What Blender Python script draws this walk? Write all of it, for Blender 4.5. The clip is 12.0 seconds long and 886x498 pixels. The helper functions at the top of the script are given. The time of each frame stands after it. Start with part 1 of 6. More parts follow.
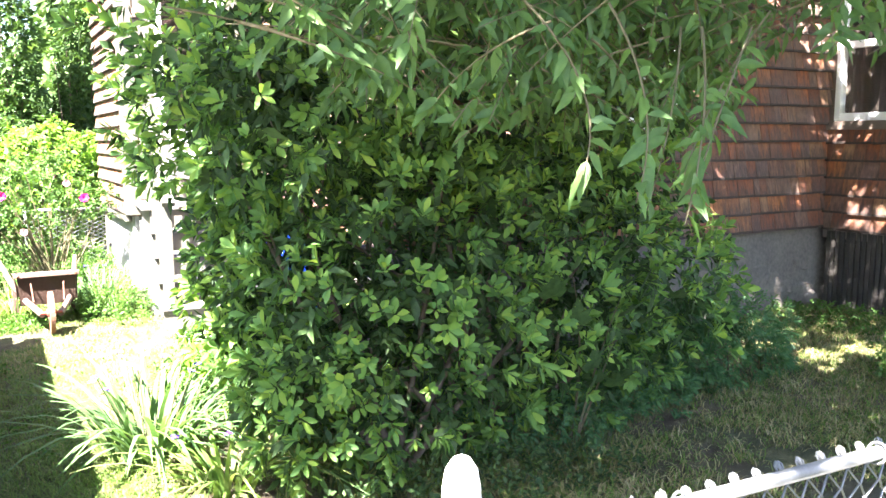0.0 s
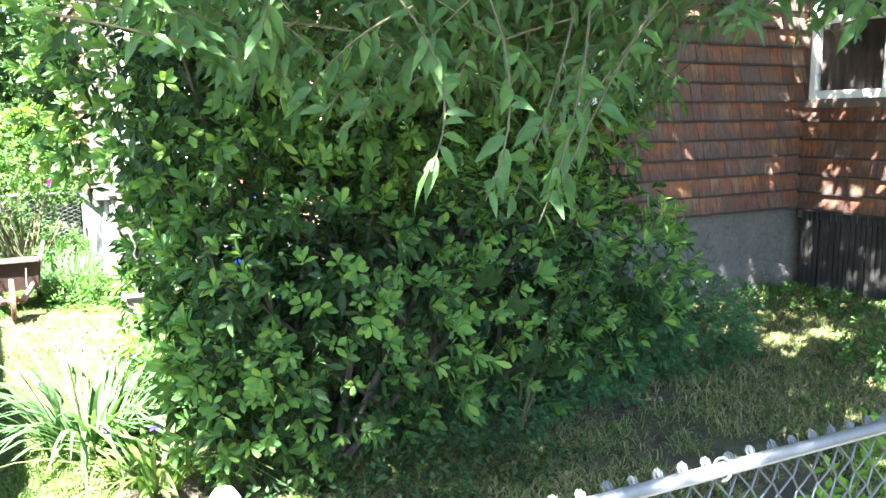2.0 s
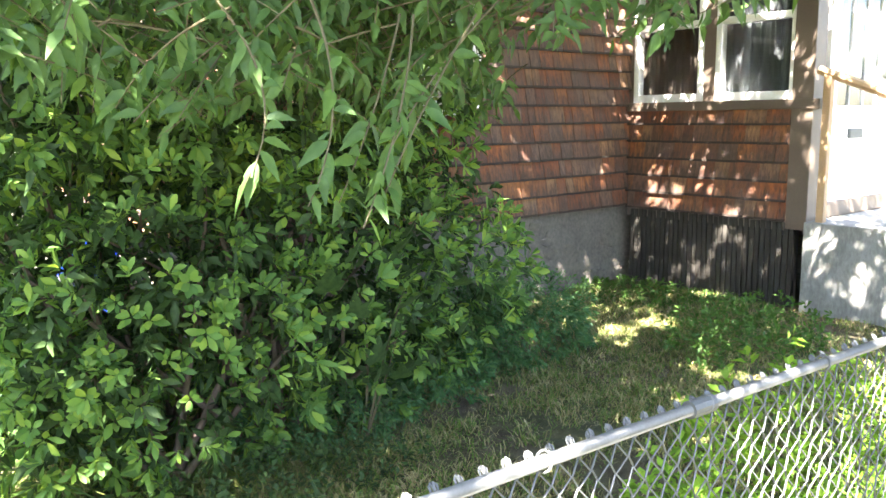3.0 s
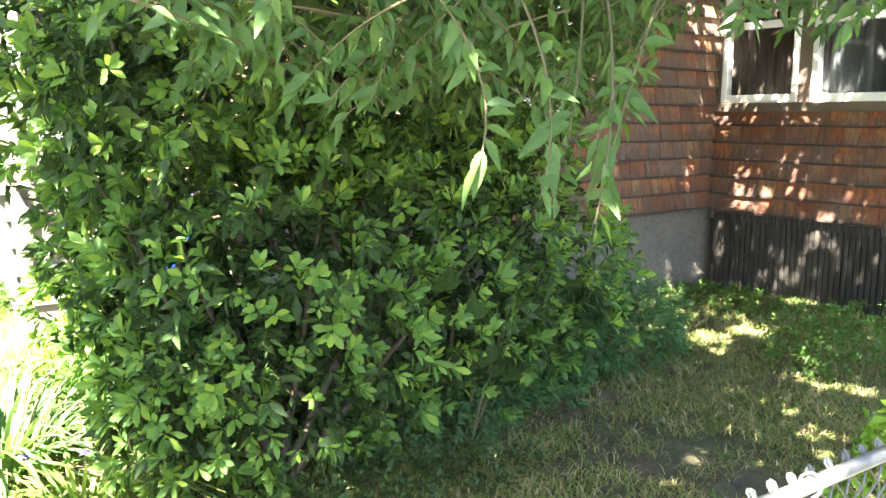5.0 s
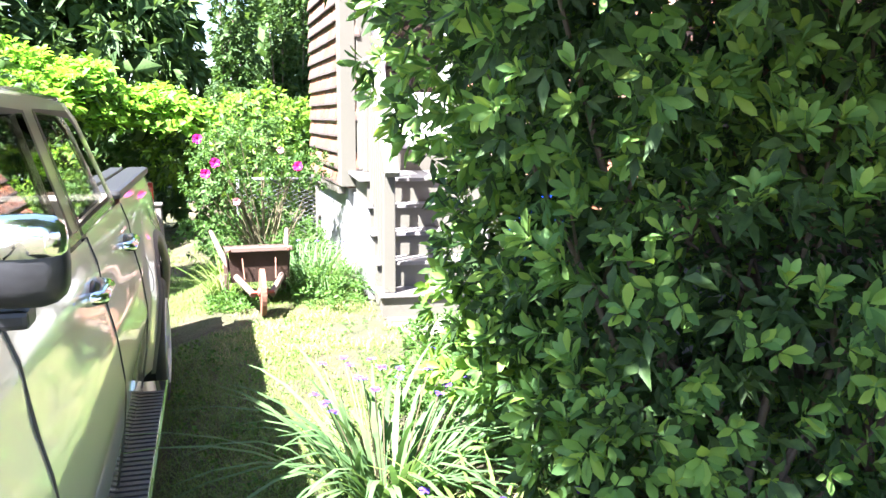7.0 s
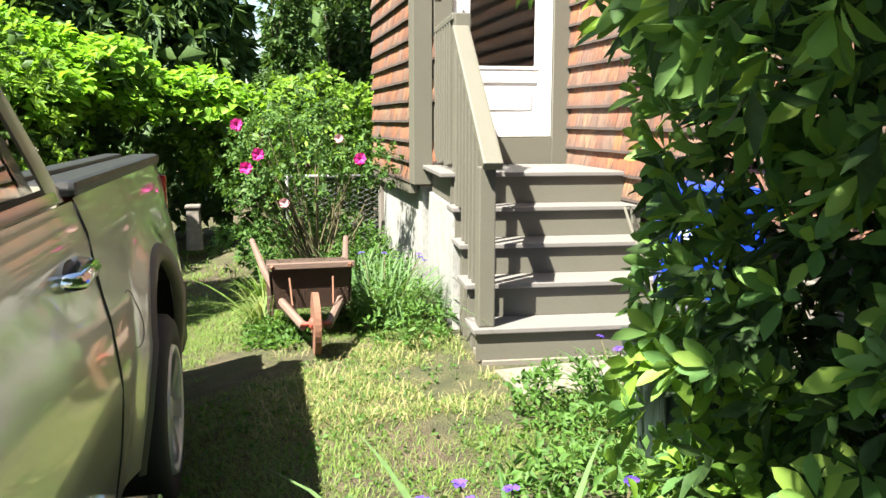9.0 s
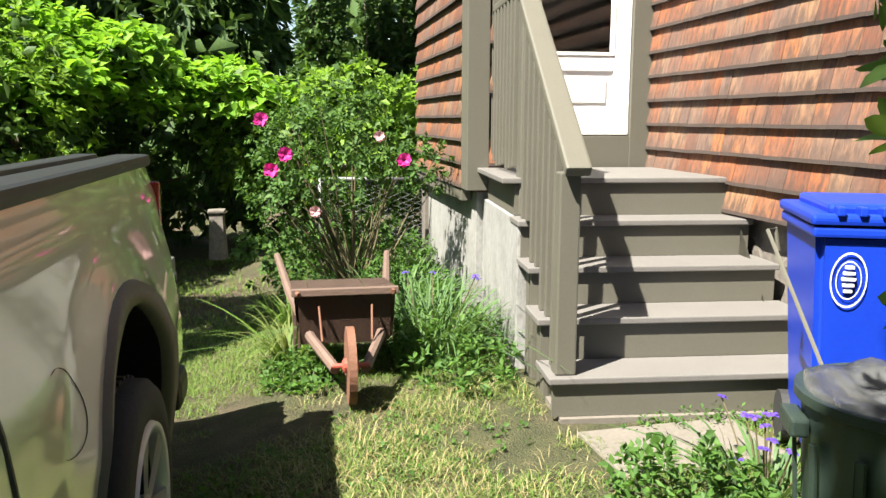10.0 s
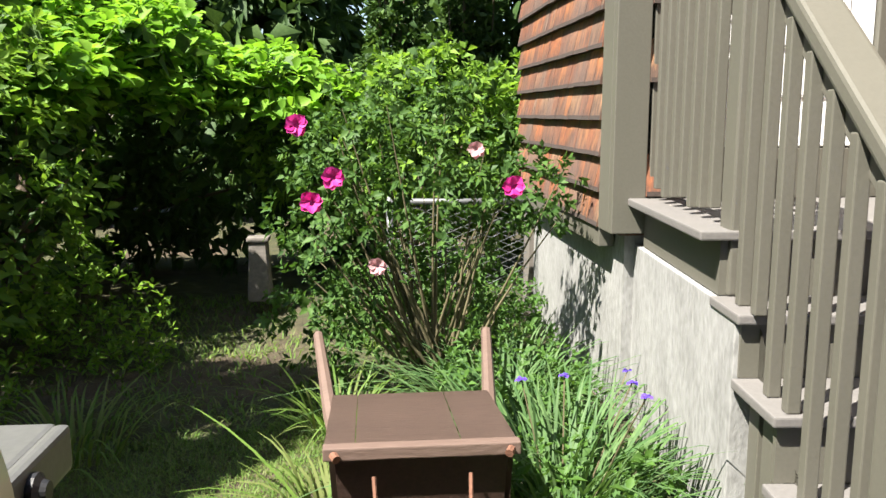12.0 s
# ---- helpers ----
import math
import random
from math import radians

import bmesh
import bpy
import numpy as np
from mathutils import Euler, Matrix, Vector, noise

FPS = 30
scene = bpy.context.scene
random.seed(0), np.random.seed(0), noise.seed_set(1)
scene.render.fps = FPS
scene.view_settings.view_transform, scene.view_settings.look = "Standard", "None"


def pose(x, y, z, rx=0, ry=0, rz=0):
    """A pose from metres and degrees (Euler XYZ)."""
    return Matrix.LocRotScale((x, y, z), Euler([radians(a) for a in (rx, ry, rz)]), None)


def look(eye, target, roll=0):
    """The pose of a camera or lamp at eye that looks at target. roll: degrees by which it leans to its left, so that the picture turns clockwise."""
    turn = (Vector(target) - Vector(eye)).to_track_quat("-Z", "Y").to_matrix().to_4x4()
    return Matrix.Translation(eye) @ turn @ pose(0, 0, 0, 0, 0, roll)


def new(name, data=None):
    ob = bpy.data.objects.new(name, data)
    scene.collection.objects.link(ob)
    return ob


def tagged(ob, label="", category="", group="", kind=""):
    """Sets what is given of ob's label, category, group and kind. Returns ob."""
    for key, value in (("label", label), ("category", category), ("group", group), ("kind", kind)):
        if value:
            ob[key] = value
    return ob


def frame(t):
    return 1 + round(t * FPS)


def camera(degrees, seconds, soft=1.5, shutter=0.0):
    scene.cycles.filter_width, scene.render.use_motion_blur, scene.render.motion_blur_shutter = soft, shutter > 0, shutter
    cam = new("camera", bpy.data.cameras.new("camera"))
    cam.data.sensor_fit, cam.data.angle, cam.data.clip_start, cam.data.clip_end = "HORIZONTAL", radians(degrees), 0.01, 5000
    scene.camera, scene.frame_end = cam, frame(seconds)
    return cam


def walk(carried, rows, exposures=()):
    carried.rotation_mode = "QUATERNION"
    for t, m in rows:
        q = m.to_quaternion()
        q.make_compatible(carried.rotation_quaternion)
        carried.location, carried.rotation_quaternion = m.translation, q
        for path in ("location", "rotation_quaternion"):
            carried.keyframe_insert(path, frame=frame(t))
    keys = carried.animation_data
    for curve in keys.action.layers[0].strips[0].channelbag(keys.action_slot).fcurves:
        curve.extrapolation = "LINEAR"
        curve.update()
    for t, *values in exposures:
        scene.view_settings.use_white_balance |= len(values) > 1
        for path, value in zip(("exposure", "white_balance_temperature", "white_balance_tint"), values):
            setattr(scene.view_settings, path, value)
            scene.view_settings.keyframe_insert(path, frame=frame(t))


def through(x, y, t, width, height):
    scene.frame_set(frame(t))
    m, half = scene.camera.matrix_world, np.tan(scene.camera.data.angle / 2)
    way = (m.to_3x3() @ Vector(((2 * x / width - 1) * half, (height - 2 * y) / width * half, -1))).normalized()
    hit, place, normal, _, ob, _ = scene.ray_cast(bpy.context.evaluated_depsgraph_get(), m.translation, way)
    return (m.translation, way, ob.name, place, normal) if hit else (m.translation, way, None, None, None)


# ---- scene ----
cam = camera(57.2, 12.0)
PATH = [
    (0, (0.527, 0.053, 1.651), (1.57, 1.877, 1.366), -0.2),
    (0.5, (0.553, -0.027, 1.641), (1.467, 1.86, 1.327), -0.1),
    (1, (0.699, -0.003, 1.647), (1.551, 1.91, 1.317), -0.2),
    (1.5, (0.815, 0.001, 1.684), (1.694, 1.9, 1.346), -0.5),
    (2, (0.888, -0.024, 1.684), (1.912, 1.8, 1.343), -0.7),
    (2.5, (0.937, -0.06, 1.683), (2.149, 1.646, 1.345), -0.8),
    (2.7, (0.941, -0.059, 1.684), (2.213, 1.603, 1.346), -0.8),
    (4.3, (0.854, 0.101, 1.699), (2.296, 1.616, 1.354), 0),
    (4.5, (0.822, 0.137, 1.695), (2.245, 1.671, 1.35), 0),
    (5, (0.714, 0.288, 1.664), (1.981, 1.953, 1.324), 0.2),
    (5.5, (0.653, 0.504, 1.635), (1.69, 2.322, 1.297), 0.1),
    (6, (0.658, 0.773, 1.604), (1.484, 2.696, 1.269), 0.3),
    (6.5, (0.593, 1.064, 1.558), (1.266, 3.045, 1.219), 0.3),
    (7, (0.554, 1.384, 1.523), (1.161, 3.387, 1.184), 0.3),
    (7.5, (0.564, 1.786, 1.5), (1.14, 3.798, 1.161), 0.4),
    (7.7, (0.57, 1.953, 1.479), (1.137, 3.968, 1.142), 0.4),
    (9.3, (0.713, 3.301, 1.306), (1.172, 5.344, 0.973), 0.1),
    (9.5, (0.736, 3.498, 1.284), (1.183, 5.543, 0.95), 0.2),
    (10, (0.748, 3.969, 1.319), (1.135, 6.026, 0.985), 0.2),
    (10.5, (0.765, 4.452, 1.313), (1.081, 6.522, 0.979), 0.3),
    (11, (0.792, 4.923, 1.33), (1.047, 7.0, 0.991), 0.2),
    (11.5, (0.811, 5.393, 1.363), (1.019, 7.475, 1.014), 0),
    (12, (0.869, 5.861, 1.363), (1.06, 7.944, 1.013), -0.1),
]
STOPS = [(0.0, 4.6, 6300, 18), (0.5, 4.45, 5900, 18), (1.0, 4.35, 5850, 17), (1.5, 4.35, 5800, 15), (2.0, 4.4, 5800, 9), (2.5, 4.65, 6400, 13), (4.5, 4.75, 7000, 10), (5.0, 4.75, 6950, 11),
         (5.5, 4.8, 6400, 18), (6.0, 4.55, 6200, 20), (6.5, 4.3, 5900, 20), (7.0, 3.92, 5850, 19), (7.5, 3.45, 6000, 16), (9.5, 2.35, 6750, 6), (10.0, 2.12, 6700, 8), (10.5, 2.02, 6600, 10),
         (12.0, 2.08, 6500, 10)]
walk(cam, [(t, look(eye, target, roll)) for t, eye, target, roll in PATH], STOPS)

# ---- light ----
world = bpy.data.worlds.new("sky")
scene.world = world
world.use_nodes = True
wn = world.node_tree
sky = wn.nodes.new("ShaderNodeTexSky")
sky.sky_type = "NISHITA"
sky.sun_disc = False
SUN = Vector((-0.67, -0.45, 1.18)).normalized()
sky.sun_elevation = math.asin(SUN.z)
sky.sun_rotation = math.atan2(SUN.x, SUN.y)
wn.links.new(sky.outputs[0], wn.nodes["Background"].inputs[0])
wn.nodes["Background"].inputs[1].default_value = 0.05
sun = new("sun", bpy.data.lights.new("sun", "SUN"))
sun.data.energy = 5.0
sun.data.angle = radians(0.55)
sun.data.color = (1.0, 0.95, 0.86)
sun.matrix_world = look(SUN * 30, (0, 0, 0))


# ---- materials ----
def mat(name, rough=0.6, metal=0.0):
    m = bpy.data.materials.new(name)
    m.use_nodes = True
    b = m.node_tree.nodes["Principled BSDF"]
    b.inputs["Roughness"].default_value = rough
    b.inputs["Metallic"].default_value = metal
    return m, m.node_tree, b


def node(nt, kind, **sets):
    n = nt.nodes.new(kind)
    for k, v in sets.items():
        n.inputs[k].default_value = v
    return n


def ramp(nt, source, stops):
    r = nt.nodes.new("ShaderNodeValToRGB")
    while len(r.color_ramp.elements) < len(stops):
        r.color_ramp.elements.new(0.5)
    for e, (p, c) in zip(r.color_ramp.elements, stops):
        e.position = p
        e.color = (*c, 1)
    nt.links.new(source, r.inputs[0])
    return r.outputs[0]


def where(nt, scale=(1, 1, 1), kind="position"):
    g = nt.nodes.new("ShaderNodeNewGeometry" if kind == "position" else "ShaderNodeTexCoord")
    m = nt.nodes.new("ShaderNodeMapping")
    nt.links.new(g.outputs["Position" if kind == "position" else "Object"], m.inputs[0])
    m.inputs["Scale"].default_value = scale
    return m.outputs[0]


def fuzz(nt, vec, scale, detail=4.0, rough=0.55):
    n = node(nt, "ShaderNodeTexNoise", Scale=scale, Detail=detail, Roughness=rough)
    nt.links.new(vec, n.inputs["Vector"])
    return n.outputs["Fac"]


def blend(nt, fac, a, b, how="MIX"):
    m = nt.nodes.new("ShaderNodeMix")
    m.data_type, m.blend_type = "RGBA", how
    for s, i in ((fac, 0), (a, 6), (b, 7)):
        if isinstance(s, (int, float)):
            m.inputs[i].default_value = s
        elif isinstance(s, tuple):
            m.inputs[i].default_value = (*s, 1)
        else:
            nt.links.new(s, m.inputs[i])
    return m.outputs[2]


def bump(nt, bsdf, height, strength, dist):
    b = node(nt, "ShaderNodeBump", Strength=strength, Distance=dist)
    nt.links.new(height, b.inputs["Height"])
    nt.links.new(b.outputs[0], bsdf.inputs["Normal"])


def chance(nt):
    """One random number for each object and each loose piece of a mesh."""
    a = nt.nodes.new("ShaderNodeObjectInfo").outputs["Random"]
    b = nt.nodes.new("ShaderNodeNewGeometry").outputs["Random Per Island"]
    s = nt.nodes.new("ShaderNodeMath")
    s.operation = "ADD"
    nt.links.new(a, s.inputs[0])
    nt.links.new(b, s.inputs[1])
    f = nt.nodes.new("ShaderNodeMath")
    f.operation = "FRACT"
    nt.links.new(s.outputs[0], f.inputs[0])
    return f.outputs[0]


def worn(name, dark, light, rough=0.6, scale=6.0, fine=60.0, relief=0.15, metal=0.0, stretch=(1, 1, 1)):
    """Two scales of noise between two colours, with a fine relief."""
    m, nt, b = mat(name, rough, metal)
    v = where(nt, stretch)
    big, small = fuzz(nt, v, scale), fuzz(nt, v, fine, 6)
    c = blend(nt, big, dark, light)
    c = blend(nt, 0.35, c, ramp(nt, small, [(0.3, dark), (0.7, light)]))
    nt.links.new(c, b.inputs["Base Color"])
    bump(nt, b, small, relief, 0.01)
    return m


def leafy(name, colours, through=0.35, rough=0.55, gloss=0.2, spots=0.22):
    m, nt, b = mat(name, rough)
    pick = chance(nt)
    n = len(colours)
    c = ramp(nt, pick, [((i + 0.5) / n, col) for i, col in enumerate(colours)])
    mottle = fuzz(nt, where(nt), 35.0, 3)
    c = blend(nt, spots, c, ramp(nt, mottle, [(0.3, (0.02, 0.05, 0.02)), (0.7, (0.15, 0.24, 0.07))]))
    nt.links.new(c, b.inputs["Base Color"])
    b.inputs["Specular IOR Level"].default_value = gloss
    t = nt.nodes.new("ShaderNodeBsdfTranslucent")
    hue = blend(nt, 1.0, c, (1.4, 1.4, 0.75) if spots else (1.3, 1.1, 1.2), "MULTIPLY")
    nt.links.new(hue, t.inputs[0])
    mix = nt.nodes.new("ShaderNodeMixShader")
    mix.inputs[0].default_value = through
    nt.links.new(b.outputs[0], mix.inputs[1])
    nt.links.new(t.outputs[0], mix.inputs[2])
    nt.links.new(mix.outputs[0], nt.nodes["Material Output"].inputs[0])
    return m


def shingle_material(name, tones):
    m, nt, b = mat(name, 0.75)
    pick = chance(nt)
    base = ramp(nt, pick, tones)
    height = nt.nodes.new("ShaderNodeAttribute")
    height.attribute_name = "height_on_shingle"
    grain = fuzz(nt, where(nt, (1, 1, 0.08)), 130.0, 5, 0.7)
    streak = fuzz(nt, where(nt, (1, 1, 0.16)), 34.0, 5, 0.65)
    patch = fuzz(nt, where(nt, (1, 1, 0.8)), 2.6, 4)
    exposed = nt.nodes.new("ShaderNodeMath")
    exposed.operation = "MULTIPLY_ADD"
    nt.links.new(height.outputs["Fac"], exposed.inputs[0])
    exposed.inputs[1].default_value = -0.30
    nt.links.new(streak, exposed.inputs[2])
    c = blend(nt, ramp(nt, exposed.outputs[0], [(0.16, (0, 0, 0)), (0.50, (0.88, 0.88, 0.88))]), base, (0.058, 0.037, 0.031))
    c = blend(nt, ramp(nt, patch, [(0.42, (0, 0, 0)), (0.68, (0.6, 0.6, 0.6))]), c, (0.12, 0.085, 0.072))
    c = blend(nt, 0.5, c, ramp(nt, grain, [(0.3, (0.25, 0.25, 0.25)), (0.7, (1, 1, 1))]), "MULTIPLY")
    nt.links.new(c, b.inputs["Base Color"])
    bump(nt, b, grain, 0.5, 0.006)
    return m


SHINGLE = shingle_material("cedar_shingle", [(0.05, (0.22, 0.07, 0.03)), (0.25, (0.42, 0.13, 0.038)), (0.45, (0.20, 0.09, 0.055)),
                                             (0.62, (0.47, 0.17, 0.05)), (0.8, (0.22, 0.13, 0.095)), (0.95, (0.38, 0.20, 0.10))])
OLIVE = worn("olive_grey_paint", (0.082, 0.078, 0.062), (0.112, 0.106, 0.085), 0.55, 3.0, 90.0, 0.06)
TREAD = worn("worn_grey_tread_paint", (0.105, 0.10, 0.095), (0.165, 0.155, 0.147), 0.6, 4.0, 80.0, 0.12)
BROWNTRIM = worn("dark_brown_trim_paint", (0.10, 0.075, 0.06), (0.15, 0.115, 0.09), 0.5, 4.0, 70.0, 0.06)
WHITE = worn("white_paint", (0.70, 0.71, 0.72), (0.82, 0.82, 0.81), 0.4, 3.0, 60.0, 0.03)
CONCRETE = worn("weathered_concrete", (0.10, 0.098, 0.092), (0.36, 0.36, 0.35), 0.85, 6.0, 45.0, 0.4, stretch=(1, 1, 0.45))
STONE = worn("rubble_stone", (0.055, 0.05, 0.045), (0.22, 0.195, 0.17), 0.9, 5.0, 30.0, 0.5)
SLAB = worn("paving_stone", (0.10, 0.09, 0.075), (0.18, 0.16, 0.135), 0.85, 5.0, 50.0, 0.3)
DARKWOOD = worn("dark_brown_stained_wood", (0.045, 0.026, 0.02), (0.10, 0.058, 0.042), 0.6, 8.0, 90.0, 0.3, stretch=(1, 0.2, 1))
PALEWOOD = worn("bare_weathered_wood", (0.32, 0.20, 0.11), (0.46, 0.31, 0.18), 0.65, 6.0, 70.0, 0.2)
LATTICE = worn("blackish_lattice_paint", (0.018, 0.016, 0.014), (0.05, 0.045, 0.038), 0.7, 6.0, 60.0, 0.2)
ZINC = worn("galvanised_steel", (0.085, 0.088, 0.09), (0.15, 0.155, 0.158), 0.5, 12.0, 150.0, 0.1, metal=0.35)
RUST = worn("rusty_iron", (0.10, 0.05, 0.03), (0.24, 0.11, 0.07), 0.8, 12.0, 90.0, 0.4, metal=0.3)
RED = worn("faded_red_iron", (0.22, 0.04, 0.03), (0.34, 0.08, 0.05), 0.6, 10.0, 80.0, 0.2)
BARK = worn("grey_brown_bark", (0.06, 0.045, 0.032), (0.16, 0.12, 0.085), 0.9, 8.0, 60.0, 0.6)
TWIG = worn("green_brown_twig", (0.07, 0.065, 0.03), (0.13, 0.105, 0.055), 0.8, 8.0, 60.0, 0.2)
BLUE = worn("blue_plastic", (0.005, 0.03, 0.36), (0.009, 0.045, 0.45), 0.35, 3.0, 60.0, 0.05)
GREENBLACK = worn("dark_green_plastic", (0.012, 0.022, 0.018), (0.03, 0.045, 0.038), 0.4, 4.0, 60.0, 0.06)
RUBBER = worn("tyre_rubber", (0.012, 0.012, 0.013), (0.03, 0.03, 0.03), 0.75, 8.0, 90.0, 0.2)
BLACK = worn("black_plastic", (0.01, 0.01, 0.011), (0.022, 0.022, 0.024), 0.45, 8.0, 90.0, 0.08)
CHROME = worn("chrome", (0.75, 0.76, 0.78), (0.85, 0.86, 0.88), 0.08, 4.0, 60.0, 0.0, metal=1.0)
ALLOY = worn("silver_alloy", (0.58, 0.58, 0.56), (0.70, 0.70, 0.68), 0.35, 5.0, 60.0, 0.03, metal=0.2)
LAMPRED = worn("red_lamp_lens", (0.30, 0.012, 0.01), (0.42, 0.03, 0.02), 0.15, 6.0, 60.0, 0.02)
ROOMBROWN = worn("brown_dim_room", (0.035, 0.025, 0.02), (0.06, 0.045, 0.036), 0.9, 2.0, 60.0, 0.1)
CURTAIN = worn("grey_net_curtain", (0.04, 0.044, 0.048), (0.07, 0.076, 0.08), 0.9, 5.0, 110.0, 0.2, stretch=(1, 1, 0.15))
INTERIOR = worn("dim_room_wall", (0.10, 0.09, 0.08), (0.16, 0.14, 0.12), 0.9, 2.0, 30.0, 0.05)
ROOF = worn("dark_asphalt_roof", (0.04, 0.04, 0.042), (0.09, 0.088, 0.085), 0.95, 6.0, 80.0, 0.4)


def paint_material():
    m, nt, b = mat("champagne_metallic_paint", 0.30, 0.45)
    n = fuzz(nt, where(nt), 900.0, 2)
    c = ramp(nt, n, [(0.3, (0.54, 0.515, 0.43)), (0.7, (0.64, 0.615, 0.52))])
    nt.links.new(c, b.inputs["Base Color"])
    b.inputs["Coat Weight"].default_value = 1.0
    b.inputs["Coat Roughness"].default_value = 0.045
    bump(nt, b, fuzz(nt, where(nt), 3.0, 2), 0.06, 0.02)
    return m


def glass_material(name, tint, rough=0.02):
    m, nt, b = mat(name, rough)
    b.inputs["Base Color"].default_value = (*tint, 1)
    b.inputs["Transmission Weight"].default_value = 1.0
    b.inputs["IOR"].default_value = 1.45
    return m


def film_material():
    m, nt, b = mat("clear_grey_plastic_film", 0.25)
    n = fuzz(nt, where(nt), 18.0, 4)
    nt.links.new(ramp(nt, n, [(0.3, (0.045, 0.047, 0.048)), (0.7, (0.10, 0.105, 0.108))]), b.inputs["Base Color"])
    b.inputs["Alpha"].default_value = 0.75
    bump(nt, b, n, 0.5, 0.02)
    return m


CARPAINT = paint_material()
GLASS = glass_material("window_glass", (0.9, 0.93, 0.93))
DARKGLASS = glass_material("tinted_glass", (0.10, 0.11, 0.11))
CARGLASS = glass_material("privacy_glass", (0.018, 0.02, 0.02), 0.0)
FILM = film_material()

LEAF_SHRUB = leafy("shrub_leaf", [(0.08, 0.17, 0.05), (0.13, 0.24, 0.055), (0.18, 0.31, 0.07), (0.11, 0.22, 0.075), (0.25, 0.37, 0.07)], 0.38, spots=0.12)
# Leaf green darkened by painted-in shade, for leaves inside and below the shrub.
LEAF_INNER = leafy("painted_shade_leaf", [(0.014, 0.034, 0.01), (0.022, 0.05, 0.013), (0.02, 0.042, 0.015)], 0.2)
LEAF_ASH = leafy("drooping_tree_leaf", [(0.05, 0.11, 0.03), (0.07, 0.14, 0.04), (0.10, 0.18, 0.042), (0.06, 0.115, 0.045)], 0.35, 0.5, 0.25)
LEAF_ROSE = leafy("rose_leaf", [(0.03, 0.075, 0.018), (0.05, 0.115, 0.022), (0.075, 0.15, 0.03)])
LEAF_SUN = leafy("bright_foliage", [(0.13, 0.24, 0.025), (0.18, 0.32, 0.035), (0.22, 0.36, 0.05), (0.10, 0.20, 0.025)], 0.45)
LEAF_LIME = leafy("lime_foliage", [(0.17, 0.34, 0.03), (0.23, 0.41, 0.045), (0.15, 0.30, 0.03), (0.11, 0.24, 0.03)], 0.45, spots=0.1)
LEAF_IRIS = leafy("strap_leaf", [(0.05, 0.11, 0.04), (0.07, 0.14, 0.05), (0.11, 0.18, 0.07), (0.085, 0.15, 0.06)], 0.3)
# Conifers' own green; elsewhere it paints the shade inside and under crowns.
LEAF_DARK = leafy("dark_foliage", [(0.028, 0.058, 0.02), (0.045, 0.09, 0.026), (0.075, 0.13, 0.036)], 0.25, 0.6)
LEAF_CONIFER = leafy("conifer_foliage", [(0.02, 0.05, 0.014), (0.035, 0.085, 0.016), (0.06, 0.12, 0.02)], 0.2, 0.6)
LEAF_WEED = leafy("weed_leaf", [(0.05, 0.12, 0.02), (0.08, 0.17, 0.03), (0.06, 0.13, 0.035)], 0.35)
BLADE = leafy("grass_blade", [(0.085, 0.155, 0.025), (0.125, 0.21, 0.035), (0.15, 0.215, 0.05), (0.18, 0.19, 0.07), (0.10, 0.18, 0.03)], 0.35, 0.55, 0.25)
STRAW = leafy("dry_straw", [(0.34, 0.27, 0.14), (0.26, 0.20, 0.10), (0.42, 0.35, 0.20)], 0.2, 0.7, 0.2)
PETAL = leafy("magenta_petal", [(0.55, 0.03, 0.24), (0.62, 0.06, 0.33), (0.5, 0.02, 0.2)], 0.3, spots=0.0)
PALEPETAL = leafy("pale_pink_petal", [(0.6, 0.36, 0.38), (0.66, 0.42, 0.42)], 0.3, spots=0.0)
VIOLET = leafy("violet_petal", [(0.09, 0.05, 0.34), (0.13, 0.07, 0.45)], 0.3, spots=0.0)


def ground_material():
    m, nt, b = mat("lawn_soil", 0.95)
    v = where(nt)
    big, mid, small = fuzz(nt, v, 0.9, 5), fuzz(nt, v, 7.0, 5), fuzz(nt, v, 90.0, 6)
    green = ramp(nt, mid, [(0.25, (0.05, 0.055, 0.02)), (0.55, (0.09, 0.095, 0.035)), (0.8, (0.16, 0.14, 0.065))])
    soil = ramp(nt, mid, [(0.3, (0.075, 0.052, 0.032)), (0.7, (0.17, 0.128, 0.08))])
    c = blend(nt, ramp(nt, big, [(0.46, (0, 0, 0)), (0.60, (1, 1, 1))]), green, soil)
    c = blend(nt, 0.5, c, ramp(nt, small, [(0.3, (0.35, 0.35, 0.3)), (0.7, (1, 1, 1))]), "MULTIPLY")
    nt.links.new(c, b.inputs["Base Color"])
    bump(nt, b, small, 1.0, 0.05)
    return m


GROUND = ground_material()


# ---- building blocks ----
rng = np.random.default_rng(7)


def empty(name, x=0.0, y=0.0, z=0.0, rz=0.0):
    ob = new(name)
    ob.empty_display_size = 0.1
    ob.matrix_basis = pose(x, y, z, 0, 0, rz)
    return ob


def part(name, bm, material, parent=None, label="", smooth=False):
    """Links a bmesh (or a mesh) as one object under a thing or a part."""
    if isinstance(bm, bpy.types.Mesh):
        me = bm
    else:
        me = bpy.data.meshes.new(name)
        bm.normal_update()
        bm.to_mesh(me)
        bm.free()
    if not me.materials:
        me.materials.append(material)
    if smooth:
        me.shade_smooth()
    ob = new(name, me)
    ob.parent = parent
    return tagged(ob, label)


